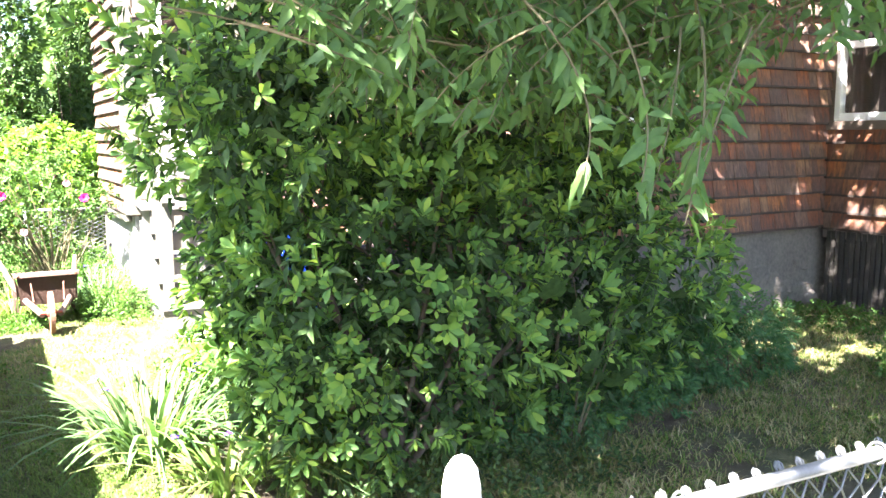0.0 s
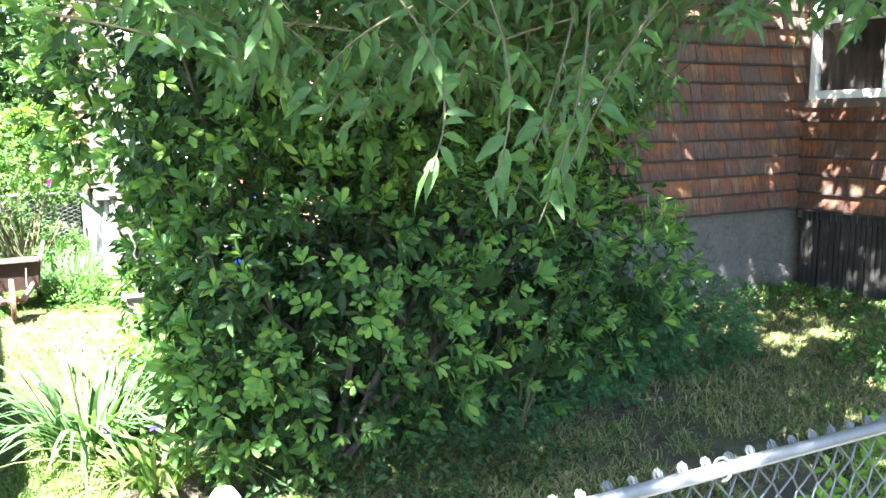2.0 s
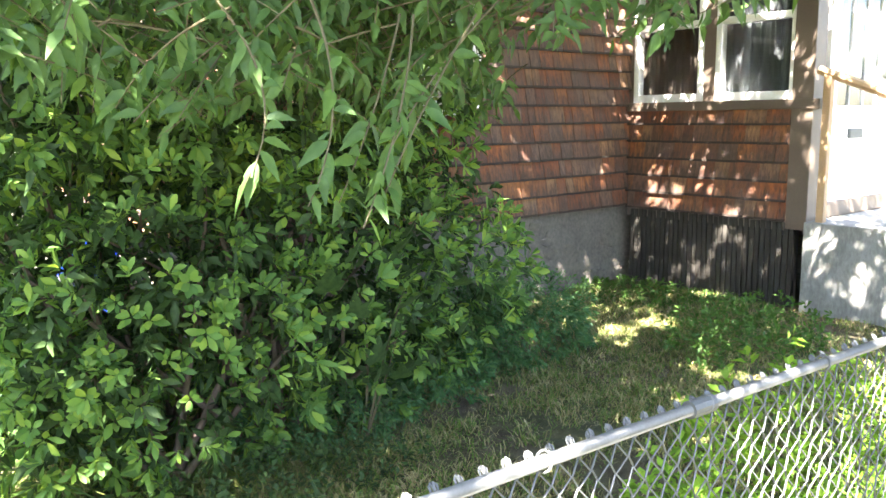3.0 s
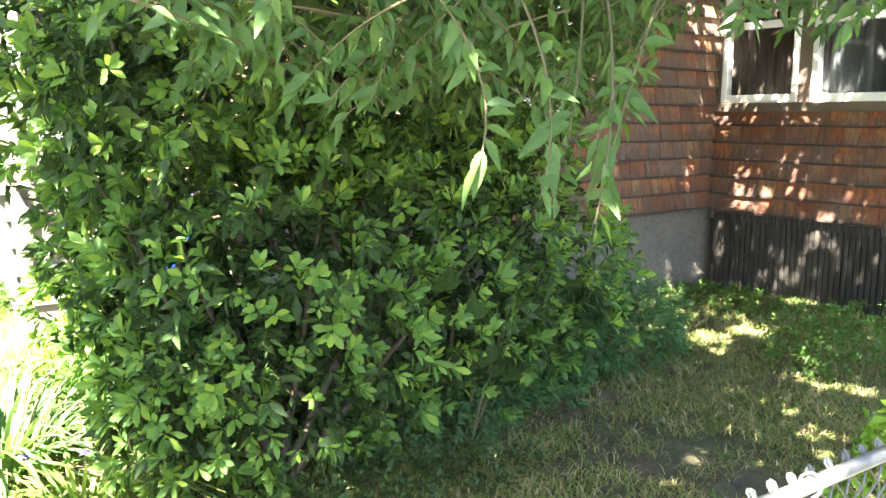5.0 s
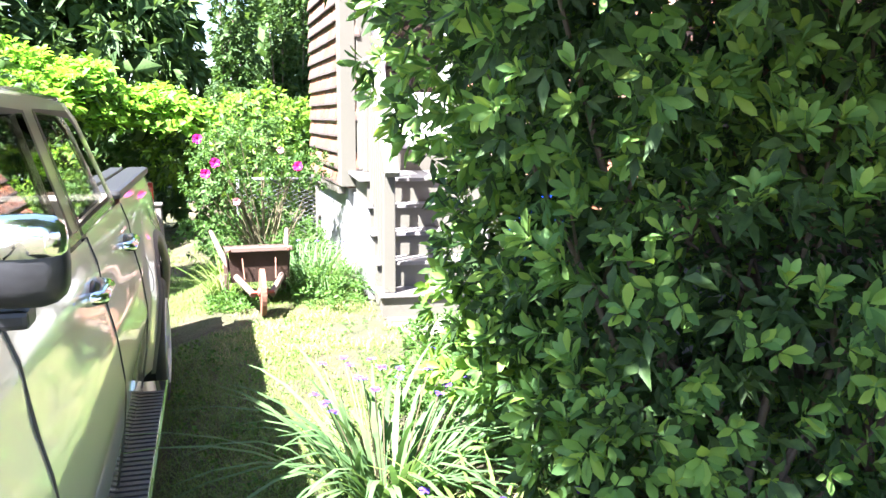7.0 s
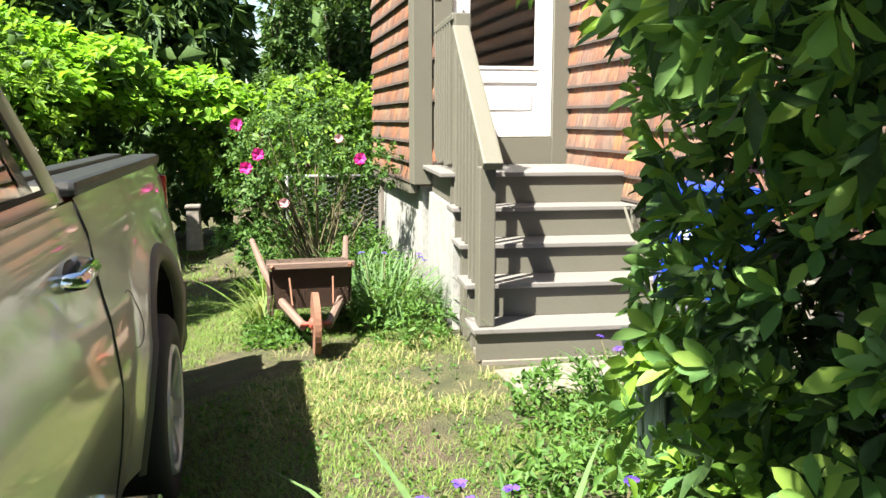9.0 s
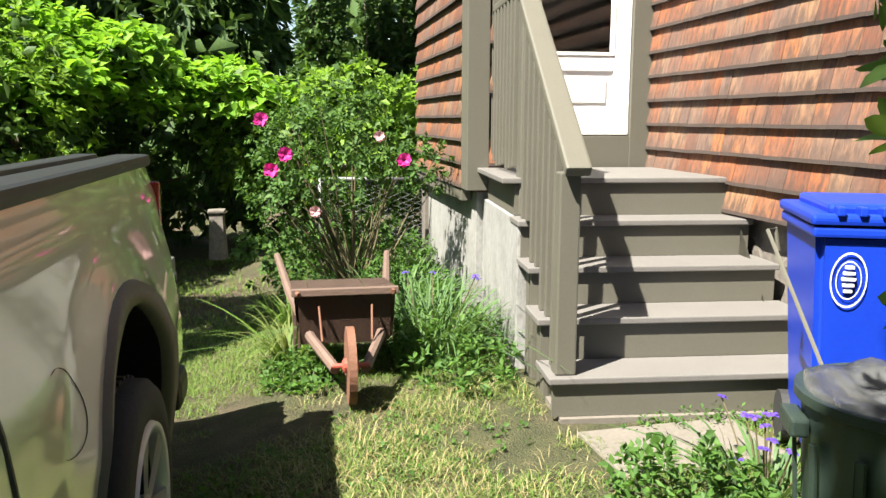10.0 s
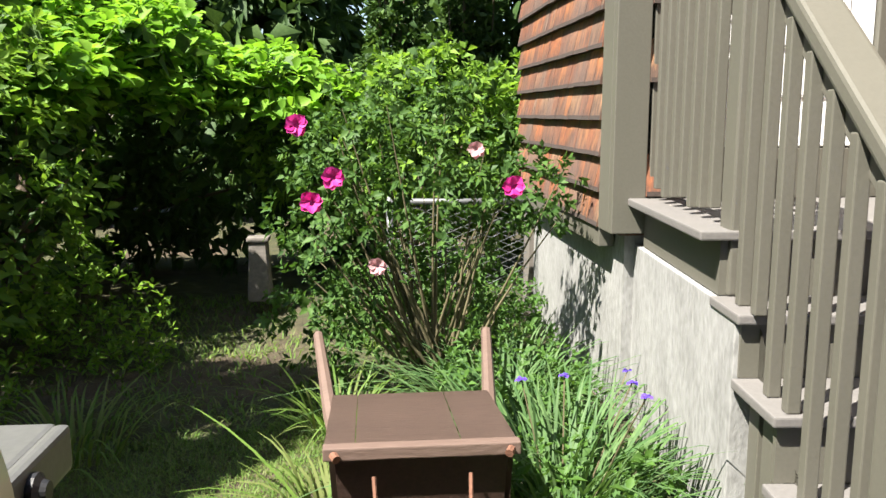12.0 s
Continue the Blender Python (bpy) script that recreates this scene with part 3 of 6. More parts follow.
part("side_panel", prism(bmesh.new(), outline, "x", 0.05, 0.07), OLIVE, stairs)
part("side_panel", prism(bmesh.new(), outline, "x", 1.19, 1.21), OLIVE, stairs)
for k, y in enumerate((0.36, 0.46, 0.64, 0.74)):
    part("side_board", block(0.022, 0.048, y, y + 0.07, 0.0, (0.412 if y < 0.5 else 0.603) - 0.034 - 0.004 * k, 0.003), OLIVE, stairs)
part("skirt_board", block(0.0, 0.024, 1.06, 2.0, 0.80, 0.972), OLIVE, stairs)
part("plinth", block(0.02, 1.28, 0.0, 0.3, -0.1, 0.028), SLAB, stairs, "flat stone footing")


def square_post(name, x, y, z0, z1, s):
    return part(name, block(x - s / 2, x + s / 2, y - s / 2, y + s / 2, z0, z1, 0.008), OLIVE, stairs)


NX = 0.062
square_post("newel", 0.047, 0.085, 0.213, 1.10, 0.092)
square_post("newel", 0.076, 1.095, 0.80, 2.03, 0.105)
slope = (1.90 - 1.105) / 1.04
m = Matrix.Translation((NX, 0.0, 1.105)) @ Euler((math.atan(slope), 0, 0)).to_matrix().to_4x4()
run = 1.07 * math.hypot(1, slope)
part("handrail", block(-0.056, 0.056, -0.02, run, -0.01, 0.04, 0.012, m), OLIVE, stairs)
part("under_rail", block(-0.02, 0.02, 0.05, run, -0.09, -0.011, 0.003, m), OLIVE, stairs)
for k in range(7):
    y = 0.20 + k * 0.122
    stand = max(r for r, f in zip(RISE, FRONT) if f <= y + 0.03)
    foot = max(stand + 0.001, 0.80 - 0.83 * (0.94 - y) + 0.008 * (k % 3))
    part("baluster", block(NX - 0.05, NX - 0.014, y - 0.018, y + 0.018, foot, 1.095 + slope * y - 0.02, 0.004), OLIVE, stairs)
part("handrail", block(NX - 0.05, NX + 0.05, 1.09, 2.0, 1.99, 2.035, 0.008), OLIVE, stairs)
part("under_rail", block(NX - 0.02, NX + 0.02, 1.15, 2.0, 1.91, 1.988, 0.003), OLIVE, stairs)
part("bottom_rail", block(NX - 0.012, NX + 0.028, 1.15, 2.0, 1.075, 1.125, 0.003), OLIVE, stairs)
for k in range(7):
    y = 1.23 + k * 0.113
    part("baluster", block(NX - 0.05, NX - 0.014, y - 0.018, y + 0.018, 1.055 - 0.012 * (k % 3), 1.99, 0.004), OLIVE, stairs)

slabs = tagged(empty("stepping_stone", 2.25, 6.85, 0.0, 4), "flat grey stepping stone before the stairs", "paving stone")
part("stone", block(-0.33, 0.4, -0.2, 0.24, -0.05, 0.024, 0.012), SLAB, slabs)


# ---- pickup truck ----
DULLSILVER = worn("dull_silver_paint", (0.10, 0.10, 0.098), (0.16, 0.16, 0.155), 0.4, 6.0, 60.0, 0.04, metal=0.3)
MOULDING = worn("brown_grey_moulding", (0.09, 0.08, 0.068), (0.12, 0.11, 0.092), 0.5)


def side_x(z, y):
    """The truck's side: fullest at the sill line, drawn in at the top."""
    k = np.interp(z, [0.2, 0.45, 0.62, 0.80, 0.93, 1.04, 1.18], [0.27, 0.31, 0.325, 0.305, 0.275, 0.262, 0.215])
    flare = 0.0
    for cy in (ARCH_R, ARCH_F):
        d = math.hypot(y - cy, z - 0.33)
        flare = max(flare, 0.035 * max(0.0, 1 - abs(d - 0.54) / 0.13))
    tail = max(0.0, (y - 6.75) / 0.35)
    nose = max(0.0, (1.9 - y) / 0.55)
    return k + flare - 0.012 * tail ** 2 - 0.25 * nose ** 2


ARCH_R, ARCH_F = 6.19, 2.52
TAIL, CABBACK, NOSE = 7.13, 5.32, 1.42
AXIS = -0.67
truck = tagged(empty("pickup_truck", AXIS - 0.03, 4.2, -0.12, -0.8), "champagne metallic crew cab pickup truck parked on grass", "truck")
TO = Matrix.Translation((-AXIS, -4.2, 0.12))


def side_panel(name, y0, y1, bottom, top, label=""):
    """A body side between y0 and y1, both sides of the truck, with round wheel openings."""
    for s in (1, -1):
        bm = bmesh.new()
        ny, nz = max(4, int((y1 - y0) / 0.035)), 26
        g = []
        for i in range(ny + 1):
            y = y0 + (y1 - y0) * i / ny
            row = []
            for j in range(nz + 1):
                z = bottom + (top(y) - bottom) * j / nz
                yy, zz = y, z
                for cy in (ARCH_R, ARCH_F):
                    d = math.hypot(y - cy, z - 0.33)
                    if 0.42 < d < 0.50:
                        yy, zz = cy + (y - cy) * 0.50 / d, 0.33 + (z - 0.33) * 0.50 / d
                row.append(bm.verts.new(TO @ Vector((AXIS + s * (side_x(zz, yy) - AXIS), yy, zz))))
            g.append(row)
        for i in range(ny):
            for j in range(nz):
                q = (g[i][j], g[i + 1][j], g[i + 1][j + 1], g[i][j + 1])
                c = TO.inverted() @ (sum((v.co for v in q), Vector()) / 4)
                if min(math.hypot(c.y - cy, c.z - 0.33) for cy in (ARCH_R, ARCH_F)) > 0.49:
                    bm.faces.new(q if s > 0 else q[::-1])
        bmesh.ops.delete(bm, geom=[v for v in bm.verts if not v.link_faces], context="VERTS")
        part(name, bm, CARPAINT, truck, label, smooth=True)


def tb(x0, x1, y0, y1, z0, z1, bevel=0.0):
    return block(x0, x1, y0, y1, z0, z1, bevel, TO)


XR = 2 * AXIS
side_panel("bed_side", CABBACK + 0.012, TAIL, 0.25, lambda y: 1.145 + 0.018 * (y - 5.3))
side_panel("rear_door", 4.24, CABBACK - 0.012, 0.25, lambda y: 1.14)
side_panel("front_door", 3.08, 4.225, 0.25, lambda y: 1.13)
side_panel("front_wing", NOSE, 3.065, 0.25, lambda y: 1.12 - 0.1 * max(0, (2.4 - y)) ** 1.5)
for s in (0, 1):
    a, b = (0.10, 0.235) if not s else (XR - 0.235, XR - 0.10)
    part("bed_rail_cap", tb(a, b, CABBACK + 0.02, TAIL + 0.01, 1.145, 1.19, 0.02), BLACK, truck, "black plastic bed rail cap")
part("tailgate", tb(XR - 0.2, 0.215, TAIL + 0.005, TAIL + 0.38, 0.67, 0.745, 0.012), DULLSILVER, truck, "lowered silver tailgate")
part("bed_floor", tb(XR - 0.12, 0.12, CABBACK + 0.02, TAIL - 0.09, 0.62, 0.68), BLACK, truck)
part("bed_front", tb(XR - 0.12, 0.12, CABBACK + 0.02, CABBACK + 0.06, 0.6, 1.14), BLACK, truck)
part("bed_wall", tb(0.10, 0.13, CABBACK + 0.06, TAIL - 0.09, 0.68, 1.144), BLACK, truck)
part("bed_wall", tb(XR - 0.13, XR - 0.10, CABBACK + 0.06, TAIL - 0.09, 0.68, 1.144), BLACK, truck)
part("tonneau_rail", tb(0.02, 0.10, CABBACK + 0.06, TAIL - 0.2, 1.15, 1.20, 0.01), BLACK, truck)
part("tie_bar", tb(XR + 0.2, 0.0, 5.62, 5.70, 1.19, 1.23, 0.01), PALEWOOD, truck, "plank laid across the bed")
part("chassis", tb(XR - 0.05, 0.05, NOSE + 0.3, TAIL - 0.2, 0.12, 0.58), BLACK, truck)
part("bonnet", tb(XR - 0.12, 0.12, NOSE + 0.1, 2.75, 0.95, 1.13, 0.06), CARPAINT, truck)
part("grille", tb(XR - 0.05, 0.05, NOSE - 0.02, NOSE + 0.3, 0.35, 1.0, 0.04), BLACK, truck)
part("cab_floor", tb(XR - 0.2, 0.2, 2.7, CABBACK - 0.02, 0.4, 0.6), BLACK, truck)
bm = bmesh.new()
for s in (0, 1):
    x0, x1 = (0.02, 0.30) if not s else (XR - 0.30, XR - 0.02)
    box(bm, x0, x1, TAIL - 0.06, TAIL + 0.16, 0.36, 0.60, 0.05, TO)
box(bm, XR, 0.0, TAIL + 0.02, TAIL + 0.17, 0.40, 0.60, 0.03, TO)
part("rear_bumper", bm, CHROME, truck, "chrome step bumper")
bm = bmesh.new()
box(bm, -0.04, 0.315, TAIL - 0.1, TAIL + 0.13, 0.22, 0.36, 0.04, TO)
part("bumper_valance", bm, BLACK, truck)
for s in (1, -1):
    x = AXIS + s * (0.226 - AXIS)
    part("tail_lamp", tb(min(x - 0.06 * s, x + 0.036 * s), max(x - 0.06 * s, x + 0.036 * s), TAIL - 0.03, TAIL + 0.014, 0.70, 1.09, 0.01), LAMPRED, truck, "tall red tail lamp")
part("tailgate_edge", tb(0.216, 0.25, TAIL + 0.012, TAIL + 0.36, 0.655, 0.75, 0.012), DULLSILVER, truck, "silver tailgate edge with a black latch")
bm = bmesh.new()
spun(bm, [(0.034, 0.0), (0.034, 0.012), (0.022, 0.02), (0.018, 0.03)], 16, TO @ Matrix.Translation((0.251, TAIL + 0.16, 0.70)) @ Euler((0, math.pi / 2, 0)).to_matrix().to_4x4())
part("latch", bm, BLACK, truck)
for s in (1, -1):
    for cy in (ARCH_R, ARCH_F):
        bm = bmesh.new()
        n = 28
        ring = []
        for i in range(n + 1):
            a = math.pi * (-0.06 + 1.12 * i / n)
            row = []
            for r, d in ((0.492, -0.02), (0.497, 0.012), (0.555, 0.016), (0.565, -0.004)):
                y, z = cy + r * math.cos(a), 0.33 + r * math.sin(a)
                row.append(bm.verts.new(TO @ Vector((AXIS + s * (side_x(z, y) + d - AXIS), y, z))))
            ring.append(row)
        for a, b in zip(ring, ring[1:]):
            for k in range(3):
                bm.faces.new((a[k], a[k + 1], b[k + 1], b[k]))
        part("wheel_arch_moulding", bm, MOULDING, truck, smooth=True)
        bm = bmesh.new()
        spun(bm, [(0.505, 0.0), (0.505, 0.42), (0.05, 0.43)], 32, TO @ Matrix.Translation((AXIS + s * (0.318 - AXIS), cy, 0.33)) @ Euler((0, -s * math.pi / 2, 0)).to_matrix().to_4x4())
        bm.faces.ensure_lookup_table()
        bmesh.ops.delete(bm, geom=[bm.faces[-2]], context="FACES_ONLY")
        part("wheel_well", bm, BLACK, truck)

# cab glasshouse
def quad_part(name, corners, material, label="", thick=0.0, both=True, parent=None):
    made = []
    for s in ((1, -1) if both else (1,)):
        bm = bmesh.new()
        vs = [bm.verts.new(TO @ Vector((AXIS + s * (x - AXIS), y, z))) for x, y, z in corners]
        f = bm.faces.new(vs if s > 0 else vs[::-1])
        if thick:
            bmesh.ops.solidify(bm, geom=[f], thickness=thick)
        made.append(part(name, bm, material, parent or truck, label))
    return made


def leaned(y, z, inset=0.0):
    """A point on the cab's leaning side."""
    return (0.215 - (z - 1.13) * 0.30 - inset, y, z)


# pillars and roof: painted frame round each side window
def side_frame(outer, inner):
    for s in (1, -1):
        bm = bmesh.new()
        a = [bm.verts.new(TO @ Vector((AXIS + s * (x - AXIS), y, z))) for x, y, z in (leaned(*p) for p in outer)]
        b = [bm.verts.new(TO @ Vector((AXIS + s * (x - AXIS), y, z))) for x, y, z in (leaned(*p) for p in inner)]
        n = len(a)
        faces = [bm.faces.new((a[i], a[(i + 1) % n], b[(i + 1) % n], b[i])) for i in range(n)]
        bmesh.ops.solidify(bm, geom=faces, thickness=0.04 * s)
        part("window_surround", bm, CARPAINT, truck)


side_frame([(4.20, 1.13), (5.30, 1.14), (5.25, 1.25), (5.10, 1.50), (4.96, 1.57), (4.20, 1.59)],
           [(4.26, 1.165), (5.14, 1.175), (5.11, 1.25), (4.98, 1.48), (4.88, 1.53), (4.26, 1.54)])
side_frame([(2.55, 1.12), (4.20, 1.13), (4.20, 1.58), (3.6, 1.585), (3.25, 1.56), (2.80, 1.30)],
           [(2.90, 1.16), (4.10, 1.165), (4.10, 1.535), (3.62, 1.54), (3.30, 1.52), (3.02, 1.30)])
for pts in ([(4.26, 1.165), (5.14, 1.175), (5.11, 1.25), (4.98, 1.48), (4.88, 1.53), (4.26, 1.54)],
            [(2.90, 1.16), (4.10, 1.165), (4.10, 1.535), (3.62, 1.54), (3.30, 1.52), (3.02, 1.30)]):
    quad_part("side_window", [leaned(y, z, 0.02) for y, z in pts], CARGLASS, "dark tinted side window", 0.004)
    cy, cz = sum(p[0] for p in pts) / len(pts), sum(p[1] for p in pts) / len(pts)
    for s in (1, -1):
        bm = bmesh.new()
        rings = []
        for grow in (0.012, -0.022):
            ring = []
            for y, z in pts:
                d = math.hypot(y - cy, z - cz)
                p = leaned(y + (y - cy) / d * grow, z + (z - cz) / d * grow, -0.004)
                ring.append(bm.verts.new(TO @ Vector((AXIS + s * (p[0] - AXIS), p[1], p[2]))))
            rings.append(ring)
        k = len(pts)
        faces = [bm.faces.new((rings[0][i], rings[0][(i + 1) % k], rings[1][(i + 1) % k], rings[1][i])) for i in range(k)]
        bmesh.ops.solidify(bm, geom=faces, thickness=0.006)
        part("window_seal", bm, BLACK, truck, "black rubber window seal")
for pts in ([(4.23, 1.14), (5.20, 1.15), (5.19, 1.175), (4.23, 1.165)], [(2.85, 1.135), (4.18, 1.14), (4.18, 1.165), (2.85, 1.16)]):
    quad_part("window_trim", [leaned(y, z, -0.014) for y, z in pts], CHROME, "bright belt trim", 0.008)
xt = leaned(4, 1.565)[0]
bm = bmesh.new()
n = 8
rows = []
for y, dz, ins in ((3.22, -0.03, 0.05), (3.5, 0.015, 0.0), (4.1, 0.03, 0.0), (4.8, 0.014, 0.0), (5.07, -0.03, 0.03)):
    row = []
    for k in range(n + 1):
        u = k / n
        x = (xt - ins) + (2 * AXIS - 2 * (xt - ins)) * u
        row.append(bm.verts.new(TO @ Vector((x, y, 1.575 + dz + 0.045 * math.sin(math.pi * u)))))
    rows.append(row)
for a, b in zip(rows, rows[1:]):
    for k in range(n):
        bm.faces.new((a[k], a[k + 1], b[k + 1], b[k]))
bmesh.ops.solidify(bm, geom=bm.faces[:], thickness=0.03)
part("roof", bm, CARPAINT, truck, smooth=True)
quad_part("windscreen", [(0.15, 2.45, 1.14), (XR - 0.15, 2.45, 1.14), (XR - 0.02, 3.22, 1.54), (0.02, 3.22, 1.54)], CARGLASS, "", 0.005, False)
quad_part("rear_window", [(0.12, 5.26, 1.18), (XR - 0.12, 5.26, 1.18), (XR - 0.04, 5.09, 1.53), (0.04, 5.09, 1.53)], CARGLASS, "", 0.005, False)
part("cab_back", tb(XR - 0.2, 0.2, CABBACK - 0.05, CABBACK - 0.02, 0.5, 1.18), CARPAINT, truck)
for y in (3.6, 4.75):
    for x in (-0.3, -1.04):
        bm = block(x - 0.25, x + 0.25, y, y + 0.16, 0.6, 1.15, 0.05, TO)
        box(bm, x - 0.12, x + 0.12, y + 0.03, y + 0.12, 1.14, 1.34, 0.04, TO)
        part("seat", bm, BLACK, truck)

for s in (1, -1):
    for y in (5.06, 4.04):
        x = AXIS + s * (side_x(0.99, y) - AXIS)
        bm = bmesh.new()
        tube(bm, [TO @ Vector((x - 0.005 * s, y - 0.11, 0.985)), TO @ Vector((x + 0.035 * s, y - 0.07, 0.985)), TO @ Vector((x + 0.035 * s, y + 0.07, 0.995)), TO @ Vector((x - 0.005 * s, y + 0.11, 0.995))], 0.022, 8)
        h = part("door_handle", bm, CHROME, truck, "chrome door handle", smooth=True)
        bm = bmesh.new()
        bmesh.ops.create_uvsphere(bm, u_segments=12, v_segments=6, radius=1)
        for v in bm.verts:
            v.co = TO @ Vector((x - 0.008 * s + v.co.x * 0.014, y + v.co.y * 0.09, 0.985 + v.co.z * 0.042))
        part("handle_recess", bm, BLACK, h, smooth=True)
    # door mirror
    x = AXIS + s * (0.225 - AXIS)
    bm = bmesh.new()
    bmesh.ops.create_uvsphere(bm, u_segments=16, v_segments=10, radius=1)
    for v in bm.verts:
        p = Vector((math.copysign(abs(v.co.x) ** 0.6, v.co.x), math.copysign(abs(v.co.y) ** 0.7, v.co.y), math.copysign(abs(v.co.z) ** 0.6, v.co.z)))
        v.co = TO @ Vector((x + 0.075 * s + p.x * 0.08, 2.96 + p.y * 0.055, 1.262 + p.z * 0.075))
    mirror = part("door_mirror", bm, BLACK, truck, "black mirror housing", smooth=True)
    bm = bmesh.new()
    bmesh.ops.create_uvsphere(bm, u_segments=16, v_segments=10, radius=1)
    for v in bm.verts:
        p = Vector((math.copysign(abs(v.co.x) ** 0.6, v.co.x), v.co.y, math.copysign(abs(v.co.z) ** 0.6, v.co.z)))
        v.co = TO @ Vector((x + 0.075 * s + p.x * 0.082, 2.94 + p.y * 0.042, 1.312 + p.z * 0.044))
    part("mirror_cap", bm, CHROME, mirror, "chrome mirror cap", smooth=True)
    bm = bmesh.new()
    box(bm, min(x, x + 0.08 * s), max(x, x + 0.08 * s), 2.95, 3.03, 1.145, 1.18, 0.01, TO)
    part("mirror_arm", bm, BLACK, mirror)
    # running board
    x = AXIS + s * (0.375 - AXIS)
    bm = bmesh.new()
    box(bm, min(x - 0.16 * s, x + 0.02 * s), max(x - 0.16 * s, x + 0.02 * s), 2.95, 5.45, 0.20, 0.25, 0.012, TO)
    board = part("running_board", bm, CHROME, truck, "bright running board with black ribs")
    bm = bmesh.new()
    for k in range(52):
        y = 3.05 + k * 0.043
        box(bm, min(x - 0.15 * s, x + 0.005 * s), max(x - 0.15 * s, x + 0.005 * s), y, y + 0.026, 0.25, 0.256, 0.0, TO)
    part("tread_strip", bm, BLACK, board)
    # fuel door
    if s > 0:
        bm = bmesh.new()
        pts = []
        for k in range(25):
            a = 2 * math.pi * k / 24
            y, z = 5.62 + 0.09 * math.cos(a), 0.745 + 0.09 * math.sin(a)
            pts.append(TO @ Vector((side_x(z, y) + 0.001, y, z)))
        tube(bm, pts[16:] + pts[:8], 0.0011, 4, False)
        part("fuel_door_gap", bm, MOULDING, truck)
    for y in (CABBACK, 4.232, 3.072):
        bm = bmesh.new()
        tube(bm, [TO @ Vector((AXIS + s * (side_x(z, y) - 0.006 - AXIS), y, z)) for z in np.linspace(0.26, 1.13, 12)], 0.012, 5)
        part("panel_gap", bm, BLACK, truck)


def wheel(cy, s):
    m = TO @ Matrix.Translation((AXIS + s * (0.36 - AXIS), cy, 0.25)) @ Euler((0, s * math.pi / 2, 0)).to_matrix().to_4x4() @ Matrix.Scale(0.925, 4)
    w = part("wheel", spun(bmesh.new(), [(0.05, -0.22), (0.255, -0.22), (0.268, -0.02), (0.262, -0.004), (0.245, -0.006), (0.238, -0.10), (0.05, -0.12)], 36, m), BLACK, truck, "black wheel barrel behind silver spokes", smooth=True)
    part("rim", spun(bmesh.new(), [(0.236, -0.05), (0.24, 0.0), (0.262, 0.004), (0.268, -0.012)], 40, m, False), ALLOY, w, "bright silver rim", smooth=True)
    bm = spun(bmesh.new(), [(0.262, -0.24), (0.37, -0.25), (0.395, -0.23), (0.40, -0.13), (0.395, -0.03), (0.37, -0.005), (0.30, 0.0), (0.262, -0.015)], 48, m, False)
    part("tyre", bm, RUBBER, w, "black road tyre", smooth=True)
    bm = bmesh.new()
    for k in range(44):
        a = 2 * math.pi * k / 44
        box(bm, -0.055, 0.055, -0.018, 0.018, -0.004, 0.008, 0, m @ Matrix.Rotation(a, 4, "Z") @ Matrix.Translation((0.398, 0, -0.13)) @ Euler((0, math.pi / 2, 0)).to_matrix().to_4x4())
    part("tyre_tread", bm, RUBBER, w)
    for k in range(6):
        a = 2 * math.pi * k / 6 + 0.2
        bm = bmesh.new()
        r = m @ Matrix.Rotation(a, 4, "Z")
        vs = [(0.03, -0.03, -0.022), (0.245, -0.046, -0.004), (0.245, 0.046, -0.004), (0.03, 0.03, -0.022)]
        f = bm.faces.new([bm.verts.new(r @ Vector(p)) for p in vs])
        bmesh.ops.solidify(bm, geom=[f], thickness=0.03)
        part("spoke", bm, ALLOY, w)
    part("hub_cap", spun(bmesh.new(), [(0.05, -0.06), (0.05, -0.018), (0.02, -0.012)], 16, m), ALLOY, w)


for cy in (ARCH_R, ARCH_F):
    for s in (1, -1):
        wheel(cy, s)

# ---- wooden wheelbarrow ----
barrow = tagged(empty("wheelbarrow", 1.0, 8.2, 0.012), "old dark brown wooden wheelbarrow with an iron-tyred wheel", "wheelbarrow")


def board(name, corners, thick, material=DARKWOOD, label=""):
    bm = bmesh.new()
    f = bm.faces.new([bm.verts.new(c) for c in corners])
    bmesh.ops.solidify(bm, geom=[f], thickness=thick)
    return part(name, bm, material, barrow, label)


REDBROWN = worn("sun_faded_brown_wood", (0.085, 0.056, 0.044), (0.16, 0.108, 0.086), 0.6, 7.0, 80.0, 0.25, stretch=(0.25, 1, 1))
part("front_top_rail", block(-0.262, 0.262, -0.325, -0.285, 0.455, 0.49, 0.004), REDBROWN, barrow)
board("front_board", [(-0.22, -0.26, 0.20), (0.22, -0.26, 0.20), (0.235, -0.29, 0.47), (-0.235, -0.29, 0.47)], 0.02)
for a, b in ((-0.262, -0.18), (-0.177, 0.108), (0.111, 0.262)):
    bm = bmesh.new()
    vs = [(a, -0.28, 0.475), (b, -0.28, 0.475), (b, 0.30, 0.415), (a, 0.30, 0.415)]
    f = bm.faces.new([bm.verts.new(v) for v in vs])
    bmesh.ops.solidify(bm, geom=[f], thickness=0.018)
    part("bed_board", bm, REDBROWN, barrow)
